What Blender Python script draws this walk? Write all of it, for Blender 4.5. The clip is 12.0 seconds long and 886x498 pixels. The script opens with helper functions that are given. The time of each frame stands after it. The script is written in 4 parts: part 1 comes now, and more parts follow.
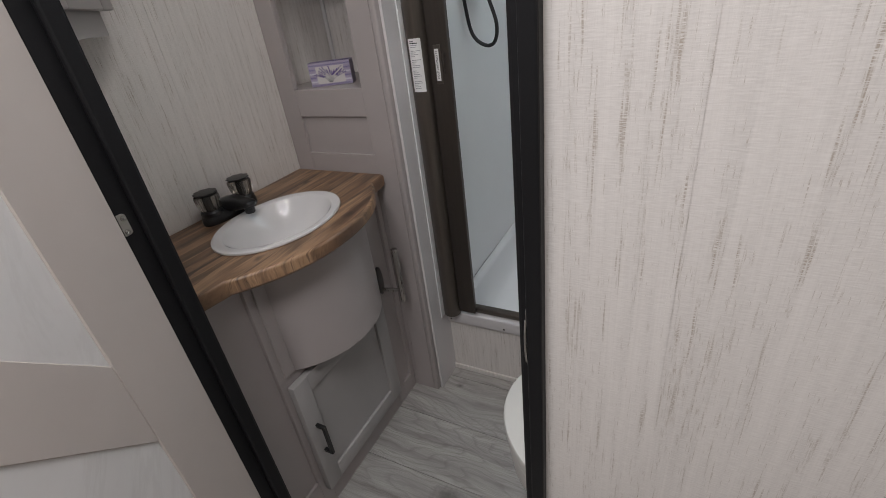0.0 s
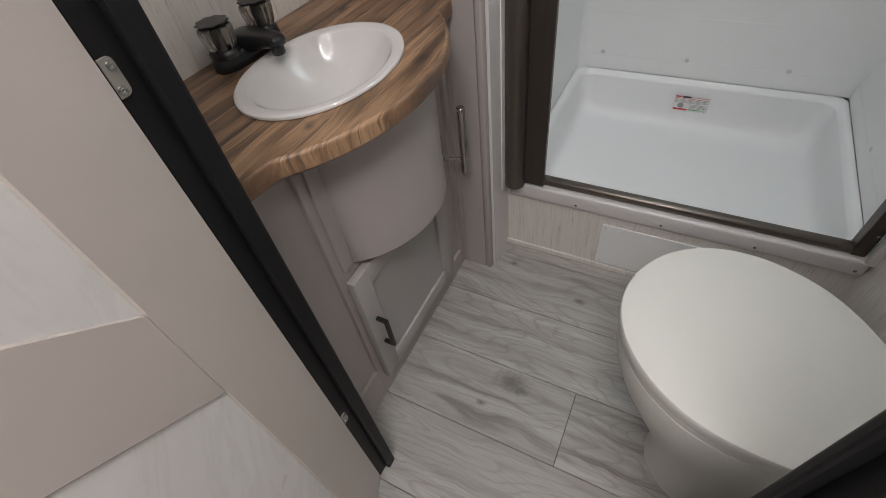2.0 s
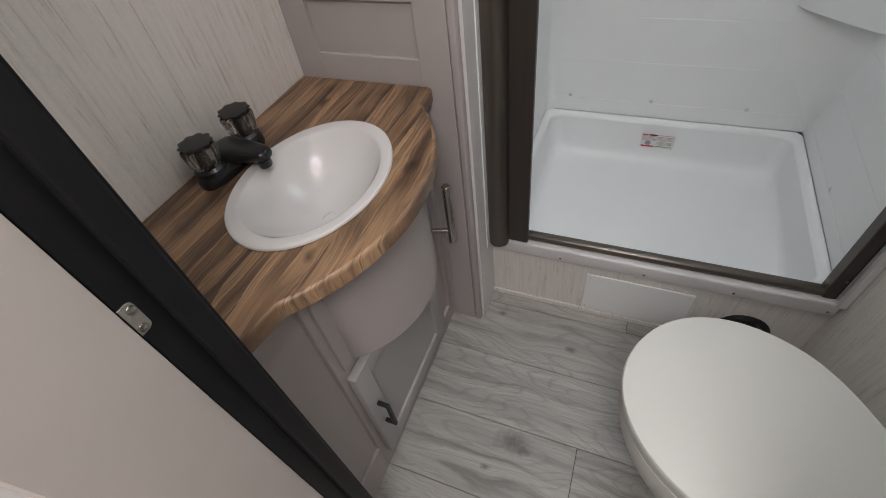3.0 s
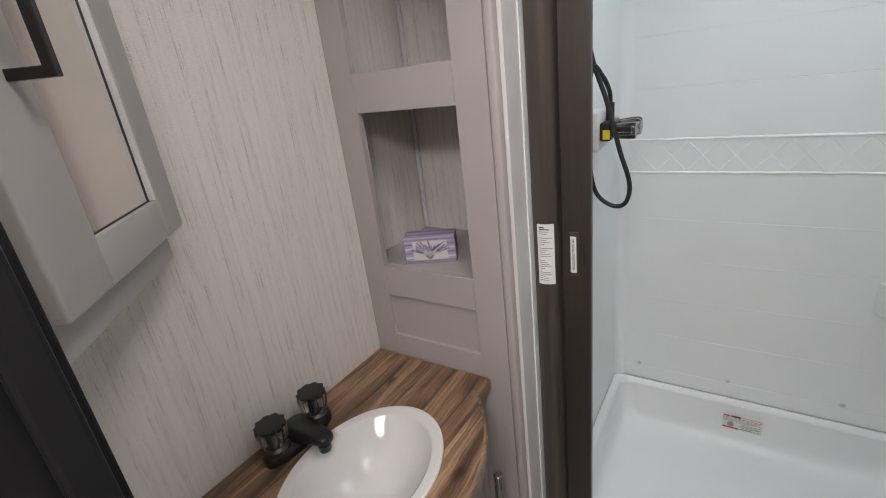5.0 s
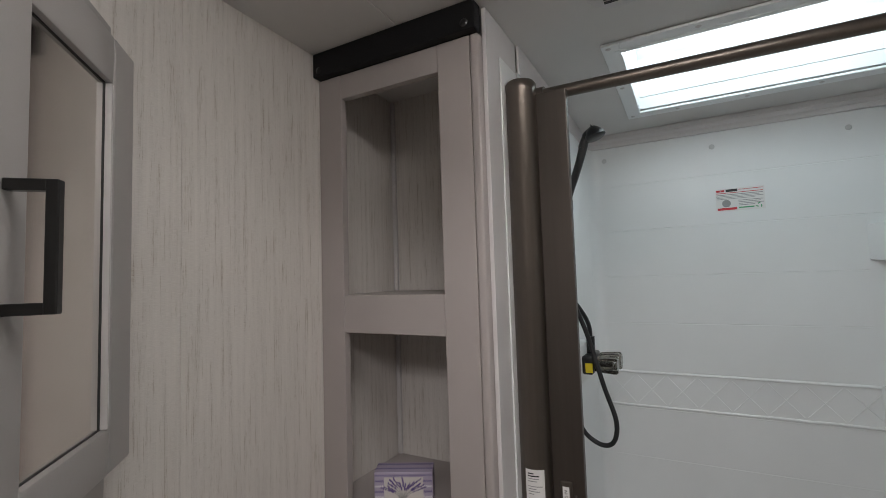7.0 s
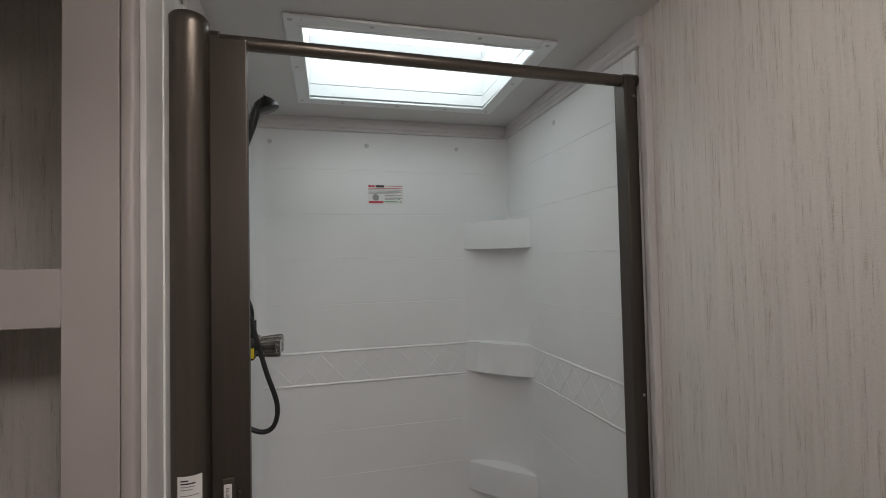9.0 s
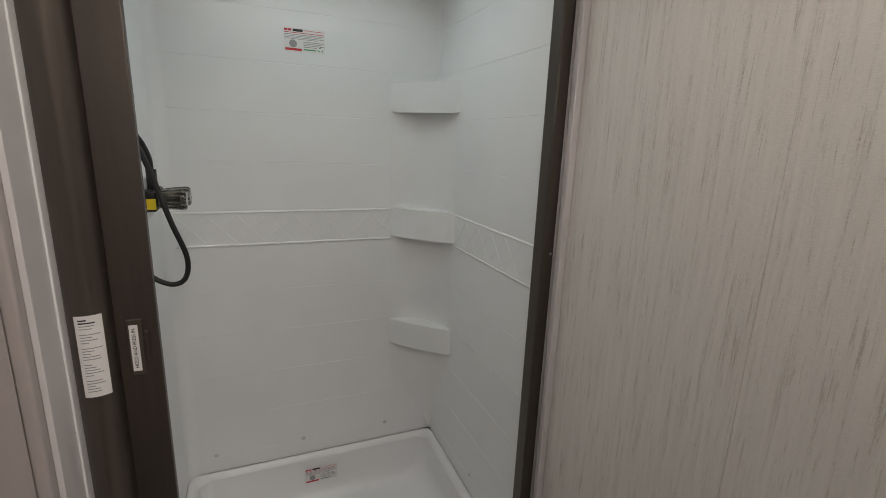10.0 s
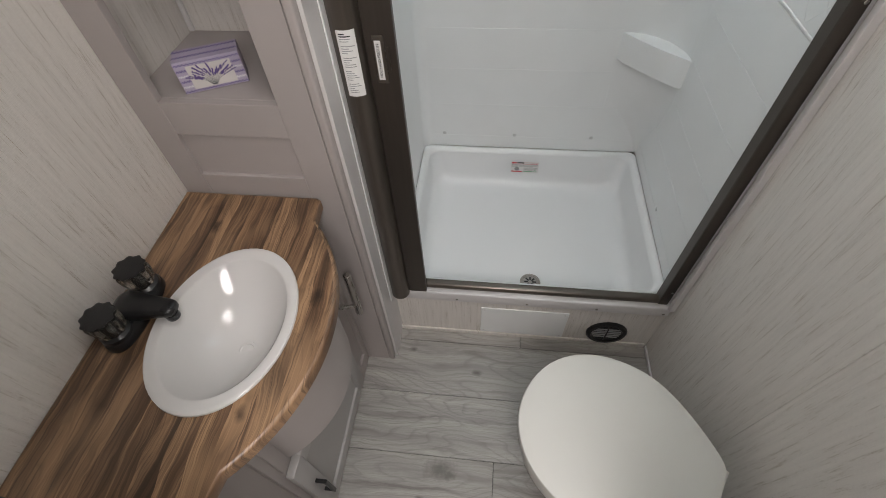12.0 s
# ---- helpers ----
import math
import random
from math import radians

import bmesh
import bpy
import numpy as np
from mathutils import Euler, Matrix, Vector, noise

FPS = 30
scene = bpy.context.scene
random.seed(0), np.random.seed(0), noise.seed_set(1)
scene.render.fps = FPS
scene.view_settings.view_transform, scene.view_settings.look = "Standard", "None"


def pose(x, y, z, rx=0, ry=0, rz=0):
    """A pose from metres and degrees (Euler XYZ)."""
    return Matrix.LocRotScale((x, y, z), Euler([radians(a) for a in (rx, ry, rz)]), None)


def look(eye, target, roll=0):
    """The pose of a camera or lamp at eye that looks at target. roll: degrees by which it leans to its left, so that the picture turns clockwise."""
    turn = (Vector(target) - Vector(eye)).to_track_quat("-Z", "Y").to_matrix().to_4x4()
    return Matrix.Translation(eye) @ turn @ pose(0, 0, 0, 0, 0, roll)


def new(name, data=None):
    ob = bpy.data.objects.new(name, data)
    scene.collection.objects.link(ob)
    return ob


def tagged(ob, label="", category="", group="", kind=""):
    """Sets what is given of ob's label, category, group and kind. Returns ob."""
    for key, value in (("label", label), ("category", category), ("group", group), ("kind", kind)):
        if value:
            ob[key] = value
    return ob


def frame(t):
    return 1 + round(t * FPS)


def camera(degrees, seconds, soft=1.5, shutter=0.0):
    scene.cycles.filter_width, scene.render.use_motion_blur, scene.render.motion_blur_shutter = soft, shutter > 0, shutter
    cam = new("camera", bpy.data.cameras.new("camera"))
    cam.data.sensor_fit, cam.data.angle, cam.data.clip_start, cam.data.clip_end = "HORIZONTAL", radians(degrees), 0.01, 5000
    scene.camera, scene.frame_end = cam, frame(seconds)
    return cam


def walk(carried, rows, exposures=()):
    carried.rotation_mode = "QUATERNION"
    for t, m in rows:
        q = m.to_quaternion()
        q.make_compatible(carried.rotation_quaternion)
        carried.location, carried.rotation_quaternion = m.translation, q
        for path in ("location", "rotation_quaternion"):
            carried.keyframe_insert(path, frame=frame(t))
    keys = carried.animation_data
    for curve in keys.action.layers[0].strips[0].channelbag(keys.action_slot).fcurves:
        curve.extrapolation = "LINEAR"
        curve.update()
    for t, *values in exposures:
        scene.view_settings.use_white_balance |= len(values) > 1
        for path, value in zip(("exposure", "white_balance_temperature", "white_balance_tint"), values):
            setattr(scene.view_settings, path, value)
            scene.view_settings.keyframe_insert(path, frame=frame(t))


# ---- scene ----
cam = camera(88.6, 12.0, 0.6)
PATH = [
    (0, (1.089, -1.197, 1.297), (0.214, 0.313, 0.320), -7.6),
    (0.5, (0.986, -1.187, 1.288), (-0.008, 0.187, 0.222), -9.5),
    (1, (0.897, -1.150, 1.220), (-0.088, 0.100, 0.013), -9.35),
    (1.5, (0.845, -1.109, 1.19), (-0.027, 0.027, -0.204), -9.4),
    (2, (0.8, -1.076, 1.213), (0.067, 0.053, -0.266), -8.8),
    (2.5, (0.747, -1.034, 1.259), (0.103, 0.11, -0.25), -8.3),
    (3, (0.718, -0.979, 1.333), (0.089, 0.22, -0.14), -9.2),
    (3.2, (0.705, -0.961, 1.363), (0.034, 0.261, -0.07), -10.1),
    (4.8, (0.743, -0.912, 1.493), (-0.262, 0.595, 0.647), -8.8),
    (5, (0.751, -0.914, 1.504), (-0.304, 0.632, 0.799), -7.1),
    (5.5, (0.771, -0.911, 1.528), (-0.456, 0.623, 1.151), -4.2),
    (6, (0.779, -0.918, 1.546), (-0.532, 0.587, 1.423), -2.2),
    (6.5, (0.77, -0.917, 1.559), (-0.478, 0.644, 1.637), -1.7),
    (7, (0.714, -0.907, 1.56), (-0.248, 0.842, 1.688), -1.8),
    (7.5, (0.665, -0.891, 1.56), (0.116, 1.028, 1.684), -1.6),
    (7.7, (0.644, -0.882, 1.548), (0.275, 1.078, 1.706), -2.0),
    (9.3, (0.661, -0.873, 1.517), (1.28, 1.029, 1.501), -0.6),
    (9.5, (0.67, -0.875, 1.505), (1.365, 0.995, 1.37), 0.1),
    (10, (0.681, -0.87, 1.475), (1.43, 0.928, 1.019), 2.1),
    (10.5, (0.693, -0.86, 1.458), (1.333, 0.858, 0.658), 3.6),
    (11, (0.693, -0.856, 1.476), (1.058, 0.76, 0.355), 3.2),
    (11.5, (0.7, -0.851, 1.538), (0.741, 0.577, 0.138), 0.1),
    (12, (0.715, -0.862, 1.595), (0.52, 0.355, 0.02), -3.7),
]
walk(cam, [(t, look(eye, target, roll)) for t, eye, target, roll in PATH],
     [(0, -0.64, 6200, 10), (0.5, -0.72, 6150, 8), (1, -0.44, 6150, 6), (1.4, -0.32, 6250, 8), (2.5, -0.25, 6500, 10), (3.2, -0.28, 6350, 10), (5, -0.15, 6400, 10), (5.6, -0.12, 6350, 10), (6, -0.32, 6350, 10), (6.5, -0.74, 6300, 10), (7, -0.83, 6450, 10), (7.5, -1.08, 6450, 10), (7.7, -1.10, 6600, 11), (9.3, -1.11, 6850, 13), (10, -0.86, 6950, 12), (10.5, -0.56, 7000, 10), (11, -0.35, 6900, 9), (11.5, -0.38, 6600, 9), (12, -0.24, 6500, 9)])

# ---- world, lamps, exposure ----
world = bpy.data.worlds.new("sky")
scene.world = world
world.use_nodes = True
sky = world.node_tree.nodes.new("ShaderNodeTexSky")
sky.sky_type = "NISHITA"
sky.sun_disc = False
sky.sun_elevation, sky.sun_rotation = radians(48), radians(120)
back = world.node_tree.nodes["Background"]
world.node_tree.links.new(sky.outputs[0], back.inputs[0])
back.inputs[1].default_value = 0.1


def lamp(name, kind, energy, color, m, size=0.2, size_y=None, shape="RECTANGLE"):
    data = bpy.data.lights.new(name, kind)
    data.energy, data.color = energy, color
    if kind == "AREA":
        data.shape, data.size = shape, size
        if size_y:
            data.size_y = size_y
    ob = new(name, data)
    ob.matrix_world = m
    return ob


# an area lamp in the skylight well standing in for daylight, and the lamp of the hall; the bathroom is lit by the
# glowing ring of its ceiling lamp
lamp("skylight_daylight", "AREA", 2.0, (0.80, 0.955, 1.0), pose(0.878, 0.3465, 2.195), 0.550, 0.401)
lamp("hall_lamp", "AREA", 23.5, (1.0, 0.95, 0.93), pose(0.88, -1.47, 2.07), 0.55, shape="DISK")

# ---- materials ----


class Nodes:
    """Short hand for node materials."""

    def __init__(self, name, rough=0.5, metal=0.0):
        self.mat = bpy.data.materials.new(name)
        self.mat.use_nodes = True
        self.tree = self.mat.node_tree
        self.bsdf = self.tree.nodes["Principled BSDF"]
        self.bsdf.inputs["Roughness"].default_value = rough
        self.bsdf.inputs["Metallic"].default_value = metal
        self.place = self.node("ShaderNodeTexCoord").outputs["Object"]

    def node(self, kind, **values):
        n = self.tree.nodes.new(kind)
        for key, v in values.items():
            n.inputs[key].default_value = v
        return n

    def link(self, a, b):
        self.tree.links.new(a, b)

    def scaled(self, scale, vector=None, shift=(0, 0, 0)):
        m = self.node("ShaderNodeMapping", Scale=scale, Location=shift)
        self.link(vector or self.place, m.inputs["Vector"])
        return m.outputs["Vector"]

    def noise(self, vector, scale=1.0, detail=4.0, rough=0.55, warp=0.0):
        n = self.node("ShaderNodeTexNoise", Scale=scale, Detail=detail, Roughness=rough, Distortion=warp)
        self.link(vector, n.inputs["Vector"])
        return n.outputs["Fac"]

    def ramp(self, value, *stops):
        n = self.tree.nodes.new("ShaderNodeValToRGB")
        e = n.color_ramp.elements
        while len(e) < len(stops):
            e.new(0.5)
        for el, (pos, c) in zip(e, stops):
            el.position = pos
            el.color = (c, c, c, 1) if isinstance(c, (int, float)) else (*c, 1)
        self.link(value, n.inputs["Fac"])
        return n.outputs["Color"]

    def mix(self, fac, a, b, kind="MIX"):
        n = self.tree.nodes.new("ShaderNodeMix")
        n.data_type, n.blend_type = "RGBA", kind
        for sock, v in ((n.inputs["Factor"], fac), (n.inputs[6], a), (n.inputs[7], b)):
            if isinstance(v, (int, float)):
                sock.default_value = v
            elif isinstance(v, tuple):
                sock.default_value = (*v, 1)
            else:
                self.link(v, sock)
        return n.outputs[2]

    def math(self, op, a, b=0.0):
        n = self.tree.nodes.new("ShaderNodeMath")
        n.operation = op
        for sock, v in zip(n.inputs, (a, b)):
            if isinstance(v, (int, float)):
                sock.default_value = v
            else:
                self.link(v, sock)
        return n.outputs[0]

    def along(self):
        """Position along an upright wall of either direction, and height."""
        s = self.node("ShaderNodeSeparateXYZ")
        self.link(self.place, s.inputs[0])
        h = self.math("ADD", s.outputs[0], s.outputs[1])
        c = self.node("ShaderNodeCombineXYZ")
        self.link(h, c.inputs[0])
        self.link(s.outputs[2], c.inputs[1])
        return c.outputs[0]

    def random(self):
        return self.node("ShaderNodeObjectInfo").outputs["Random"]

    def color(self, v):
        self.link(v, self.bsdf.inputs["Base Color"])
        return self

    def rough(self, v):
        self.link(v, self.bsdf.inputs["Roughness"])
        return self

    def bump(self, v, strength=0.2, distance=0.002):
        n = self.node("ShaderNodeBump", Strength=strength, Distance=distance)
        self.link(v, n.inputs["Height"])
        self.link(n.outputs["Normal"], self.bsdf.inputs["Normal"])
        return self


def paint(name, color, rough=0.45, vary=0.06, grain=260.0, bump=0.08, metal=0.0, gloss=0.5):
    """Painted, moulded or coated surface with faint mottling and relief."""
    n = Nodes(name, rough, metal)
    big = n.noise(n.place, 4.0, 5.0)
    dark = tuple(c * (1 - vary) for c in color)
    light = tuple(min(1.0, c * (1 + vary)) for c in color)
    n.color(n.ramp(big, (0.3, dark), (0.7, light)))
    fine = n.noise(n.place, grain, 3.0)
    n.rough(n.ramp(n.mix(0.5, big, fine), (0.25, max(0.02, rough - 0.06)), (0.75, min(1.0, rough + 0.07))))
    if bump:
        n.bump(fine, bump, 0.0008)
    n.bsdf.inputs["Specular IOR Level"].default_value = gloss
    return n.mat


def wallpaper():
    n = Nodes("woven_wallpaper", 0.62)
    v = n.along()
    streak = n.noise(n.scaled((600, 52, 1), v), 1.0, 5.0, 0.62)
    patch = n.noise(n.scaled((105, 4.5, 1), v, (3, 7, 0)), 1.0, 3.0)
    long_line = n.noise(n.scaled((75, 0.4, 1), v, (11, 2, 0)), 1.0, 2.0)
    weave = n.noise(n.scaled((110, 950, 1), v), 1.0, 2.0)
    dash = n.noise(n.scaled((160, 1500, 1), v, (2, 6, 0)), 1.0, 2.0)
    chain = n.ramp(n.math("ADD", n.noise(n.scaled((360, 13, 1), v, (1, 4, 0)), 1.0, 3.0), n.math("MULTIPLY", n.math("SUBTRACT", patch, 0.5), 0.5)), (0.60, 0.0), (0.71, 1.0))
    chain = n.math("MULTIPLY", chain, n.ramp(dash, (0.42, 0.0), (0.54, 1.0)))
    marks = n.ramp(n.math("ADD", streak, n.math("MULTIPLY", n.math("SUBTRACT", patch, 0.5), 0.42)), (0.60, 0.0), (0.67, 1.0))
    marks = n.math("MULTIPLY", marks, n.ramp(weave, (0.44, 0.1), (0.53, 1.0)))
    marks = n.math("MAXIMUM", n.math("MULTIPLY", marks, 0.68), chain)
    base = n.mix(n.ramp(patch, (0.35, 0.0), (0.7, 1.0)), (0.685, 0.648, 0.612), (0.60, 0.567, 0.535))
    thread = n.noise(n.scaled((700, 2.5, 1), v, (5, 1, 0)), 1.0, 3.0)
    base = n.mix(n.ramp(thread, (0.38, 0.14), (0.55, 0.0)), base, (0.49, 0.46, 0.435))
    base = n.mix(n.math("MULTIPLY", n.ramp(long_line, (0.55, 0.0), (0.66, 1.0)), 0.15), base, (0.50, 0.475, 0.45))
    base = n.mix(n.ramp(weave, (0.35, 0.0), (0.70, 0.48)), base, (0.80, 0.77, 0.735))
    n.color(n.mix(n.math("MULTIPLY", marks, 0.88), base, (0.38, 0.325, 0.265)))
    n.bump(n.mix(0.5, streak, weave), 0.25, 0.0012)
    return n.mat


def plank_wood(name, light, mid, dark, axis=0, knots=(), rough=0.45, grain=30.0, keep=0.65, bold=0.5, warp=1.2, sway_by=0.08, rings=0.4, stave=0.0, crisp=0.0, stretch=1.0):
    """Wood grain along x (axis 0) or y (axis 1), with dark flames and knots at given places."""
    n = Nodes(name, rough)
    shift = n.node("ShaderNodeVectorMath")
    shift.operation = "ADD"
    r = n.math("MULTIPLY", n.random(), 7.0)
    c = n.node("ShaderNodeCombineXYZ")
    world_place = n.node("ShaderNodeNewGeometry").outputs["Position"]
    if stave:
        split = n.node("ShaderNodeSeparateXYZ")
        n.link(world_place, split.inputs[0])
        across, down = split.outputs[1 - axis], split.outputs[axis]
        drift = n.noise(n.scaled((3, 3, 0), world_place, (1, 2, 0)), 1.0, 3.0)
        lane = n.math("FLOOR", n.math("ADD", n.math("DIVIDE", across, stave), n.math("MULTIPLY", drift, 1.6)))
        r = n.math("ADD", r, n.math("MULTIPLY", lane, 3.71))
        spot = n.node("ShaderNodeCombineXYZ")
        n.link(n.math("MULTIPLY", lane, 5.37), spot.inputs[0])
        n.link(n.math("MULTIPLY", down, 3.0), spot.inputs[1])
        tone = n.noise(spot.outputs[0], 1.0, 2.0)
    n.link(r, c.inputs[2])
    n.link(world_place, shift.inputs[0])
    n.link(c.outputs[0], shift.inputs[1])
    sway = n.math("MULTIPLY", n.math("SUBTRACT", n.noise(n.scaled((5, 2, 1) if axis else (2, 5, 1), shift.outputs[0]), 2.0, 4.0), 0.5), sway_by)
    sway2 = n.node("ShaderNodeCombineXYZ")
    n.link(sway, sway2.inputs[1 - axis])
    moved = n.node("ShaderNodeVectorMath")
    moved.operation = "ADD"
    n.link(shift.outputs[0], moved.inputs[0])
    n.link(sway2.outputs[0], moved.inputs[1])
    place = moved.outputs[0]
    run = 2.6 * stretch
    long_s = (run, grain, 3) if axis == 0 else (grain, run, 3)
    fine_s = (9 * stretch, 380, 20) if axis == 0 else (380, 9 * stretch, 20)
    flame = n.noise(n.scaled(long_s, place), 1.0, 6.0, 0.62, warp)
    wide = n.noise(n.scaled(tuple(s * 0.33 for s in long_s), place, (4, 9, 1)), 1.0, 3.0, 0.5, 0.8)
    fine = n.noise(n.scaled(fine_s, place), 1.0, 6.0, 0.75)
    col = n.ramp(flame, (0.34, dark), (0.47, mid), (0.62, light))
    col = n.mix(n.ramp(wide, (0.36, keep), (0.55, 0.0)), col, mid)
    col = n.mix(n.ramp(wide, (0.56, 0.0), (0.70, bold)), col, dark)
    col = n.mix(n.ramp(fine, (0.36, 0.85), (0.54, 0.0)), col, tuple(0.5 * (a + b) for a, b in zip(mid, dark)))
    if stave:
        col = n.mix(n.ramp(tone, (0.33, 0.74), (0.47, 0.0)), col, dark)
        col = n.mix(n.ramp(tone, (0.53, 0.0), (0.66, 0.55)), col, light)
    contour = n.noise(n.scaled((1.1, 6.5, 1) if axis == 0 else (6.5, 1.1, 1), place, (2, 5, 3)), 1.0, 2.0, 0.4, 0.3)
    ring = n.ramp(n.math("FRACT", n.math("MULTIPLY", contour, 22.0)), (0.0, 0.1), (0.22, 0.0), (0.68, 0.0), (0.92, 0.9), (1.0, 0.1))
    col = n.mix(n.math("MULTIPLY", ring, rings), col, dark)
    if crisp:
        line_s = (3.2 * stretch, 120, 3) if axis == 0 else (120, 3.2 * stretch, 3)
        line = n.noise(n.scaled(line_s, place, (7, 3, 2)), 1.0, 5.0, 0.7, 0.6)
        col = n.mix(n.ramp(line, (0.38, crisp), (0.45, 0.0)), col, tuple(c * 1.2 for c in dark))
        col = n.mix(n.ramp(line, (0.57, 0.0), (0.64, crisp * 0.7)), col, light)
    col = n.mix(n.math("MULTIPLY", n.random(), 0.18), col, mid)
    for kx, ky, size in knots:
        d = n.node("ShaderNodeVectorMath")
        d.operation = "DISTANCE"
        d.inputs[1].default_value = (kx * 0.6, ky, 0) if axis == 0 else (kx, ky * 0.6, 0)
        n.link(n.scaled((0.6, 1, 0) if axis == 0 else (1, 0.6, 0), world_place), d.inputs[0])
        wob = n.math("ADD", d.outputs["Value"], n.math("MULTIPLY", n.math("SUBTRACT", n.noise(world_place, 60.0, 4.0), 0.5), size * 1.1))
        col = n.mix(n.ramp(n.math("DIVIDE", wob, size), (0.15, 0.85), (0.95, 0.0)), col, tuple(c * 0.75 for c in dark))
    n.color(col)
    n.rough(n.ramp(fine, (0.3, rough - 0.08), (0.7, rough + 0.12)))
    n.bump(fine, 0.15, 0.0008)
    return n.mat


def glazed(name, color, rough):
    """Even, mirror-smooth moulded surface."""
    n = Nodes(name, rough)
    big = n.noise(n.place, 5.0, 4.0)
    n.color(n.ramp(big, (0.3, tuple(c * 0.985 for c in color)), (0.7, color)))
    n.bsdf.inputs["Specular IOR Level"].default_value = 0.42
    return n.mat


def marble():
    n = Nodes("white_marble_laminate", 0.4)
    turn = n.node("ShaderNodeMapping", Rotation=(0, radians(38), 0))
    n.link(n.place, turn.inputs["Vector"])
    v = n.scaled((1.7, 1.7, 0.6), turn.outputs["Vector"])
    base = n.noise(v, 5.0, 5.0, 0.6, 0.5)
    vein = n.noise(v, 3.2, 8.0, 0.7, 1.6)
    spot = n.noise(n.place, 16.0, 3.0)
    col = n.ramp(base, (0.3, (0.69, 0.665, 0.65)), (0.7, (0.75, 0.73, 0.715)))
    col = n.mix(n.ramp(n.math("ABSOLUTE", n.math("SUBTRACT", vein, 0.5)), (0.0, 0.20), (0.05, 0.0)), col, (0.52, 0.49, 0.465))
    n.color(n.mix(n.ramp(spot, (0.69, 0.0), (0.77, 0.55)), col, (0.42, 0.38, 0.35)))
    return n.mat


def brushed(name, color, rough, axis_scale, metal=0.85):
    n = Nodes(name, rough, metal)
    f = n.noise(n.scaled(axis_scale), 1.0, 3.0)
    n.color(n.ramp(f, (0.3, tuple(c * 0.95 for c in color)), (0.7, tuple(c * 1.05 for c in color))))
    n.rough(n.ramp(f, (0.3, rough - 0.02), (0.7, rough + 0.03)))
    n.bump(f, 0.02, 0.0001)
    return n.mat


def smoked_glass():
    n = Nodes("smoked_acrylic", 0.03)
    n.bsdf.inputs["Base Color"].default_value = (0.40, 0.375, 0.335, 1)
    n.bsdf.inputs["Transmission Weight"].default_value = 0.95
    n.bsdf.inputs["IOR"].default_value = 1.49
    return n.mat


def mirror_glass():
    n = Nodes("bronze_tinted_mirror", 0.10, 1.0)
    n.color(n.ramp(n.noise(n.place, 3.0), (0.3, (0.79, 0.765, 0.735)), (0.7, (0.83, 0.805, 0.775))))
    return n.mat


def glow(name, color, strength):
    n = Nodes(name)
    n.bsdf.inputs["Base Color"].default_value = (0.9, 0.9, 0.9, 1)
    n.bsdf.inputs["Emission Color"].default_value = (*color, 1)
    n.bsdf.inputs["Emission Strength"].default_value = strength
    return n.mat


PAPER = wallpaper()
TAUPE = paint("taupe_cabinet_paint", (0.38, 0.344, 0.332), 0.42, 0.04, 420, 0.05)
DOOR_TAUPE = paint("taupe_door_laminate", (0.53, 0.475, 0.44), 0.5, 0.05, 300, 0.06)
GREY_DOOR = paint("grey_cabinet_door_paint", (0.36, 0.345, 0.335), 0.4, 0.04, 420, 0.05)
MARBLE = marble()
BLACK = paint("black_vinyl_jamb", (0.008, 0.008, 0.009), 0.5, 0.15, 380, 0.12, 0.0, 0.25)
BLACK_PULL = paint("matt_black_metal", (0.010, 0.010, 0.010), 0.35, 0.1, 500, 0.05)
BLACK_PLASTIC = paint("black_plastic", (0.009, 0.009, 0.010), 0.3, 0.1, 400, 0.05)
RUBBER = paint("black_rubber_hose", (0.012, 0.012, 0.013), 0.5, 0.1, 500, 0.05)
BRONZE = brushed("bronze_anodised_aluminium", (0.150, 0.130, 0.113), 0.33, (180, 180, 3))
BRONZE_FLAT = brushed("dark_bronze_frame", (0.100, 0.086, 0.076), 0.42, (120, 120, 4))
STEEL = brushed("brushed_steel", (0.40, 0.375, 0.35), 0.28, (300, 300, 10), 1.0)
ZINC = paint("zinc_plated_steel", (0.33, 0.315, 0.285), 0.42, 0.05, 300, 0.05, 0.6)
GUNMETAL = brushed("dark_brushed_steel", (0.16, 0.15, 0.145), 0.34, (300, 300, 10), 1.0)
CHROME = brushed("zinc_plate", (0.46, 0.45, 0.43), 0.25, (60, 60, 60), 1.0)
ABS = paint("white_moulded_acrylic", (0.78, 0.79, 0.79), 0.32, 0.02, 120, 0.05)
PAN = paint("white_shower_pan_acrylic", (0.78, 0.785, 0.79), 0.38, 0.012, 60, 0.0)
CERAMIC = paint("white_toilet_plastic", (0.61, 0.606, 0.575), 0.6, 0.012, 60, 0.0, 0.0, 0.3)
CAP_GREY = paint("grey_plastic_cap", (0.58, 0.58, 0.58), 0.4, 0.03, 150, 0.0)
SINK_WHITE = glazed("white_glossy_basin", (0.585, 0.57, 0.56), 0.008)
TRIM_WHITE = paint("white_vinyl_trim", (0.62, 0.60, 0.60), 0.4, 0.04, 150, 0.1)
CEIL_WHITE = paint("white_ceiling_panel", (0.66, 0.645, 0.63), 0.6, 0.03, 200, 0.15)
LABEL_WHITE = paint("white_label_paper", (0.74, 0.73, 0.72), 0.5, 0.02, 300, 0.03)
INK = paint("grey_print_ink", (0.30, 0.30, 0.30), 0.6, 0.03, 300, 0.02)
BLACK_INK = paint("black_print_ink", (0.03, 0.03, 0.03), 0.6, 0.03, 300, 0.02)
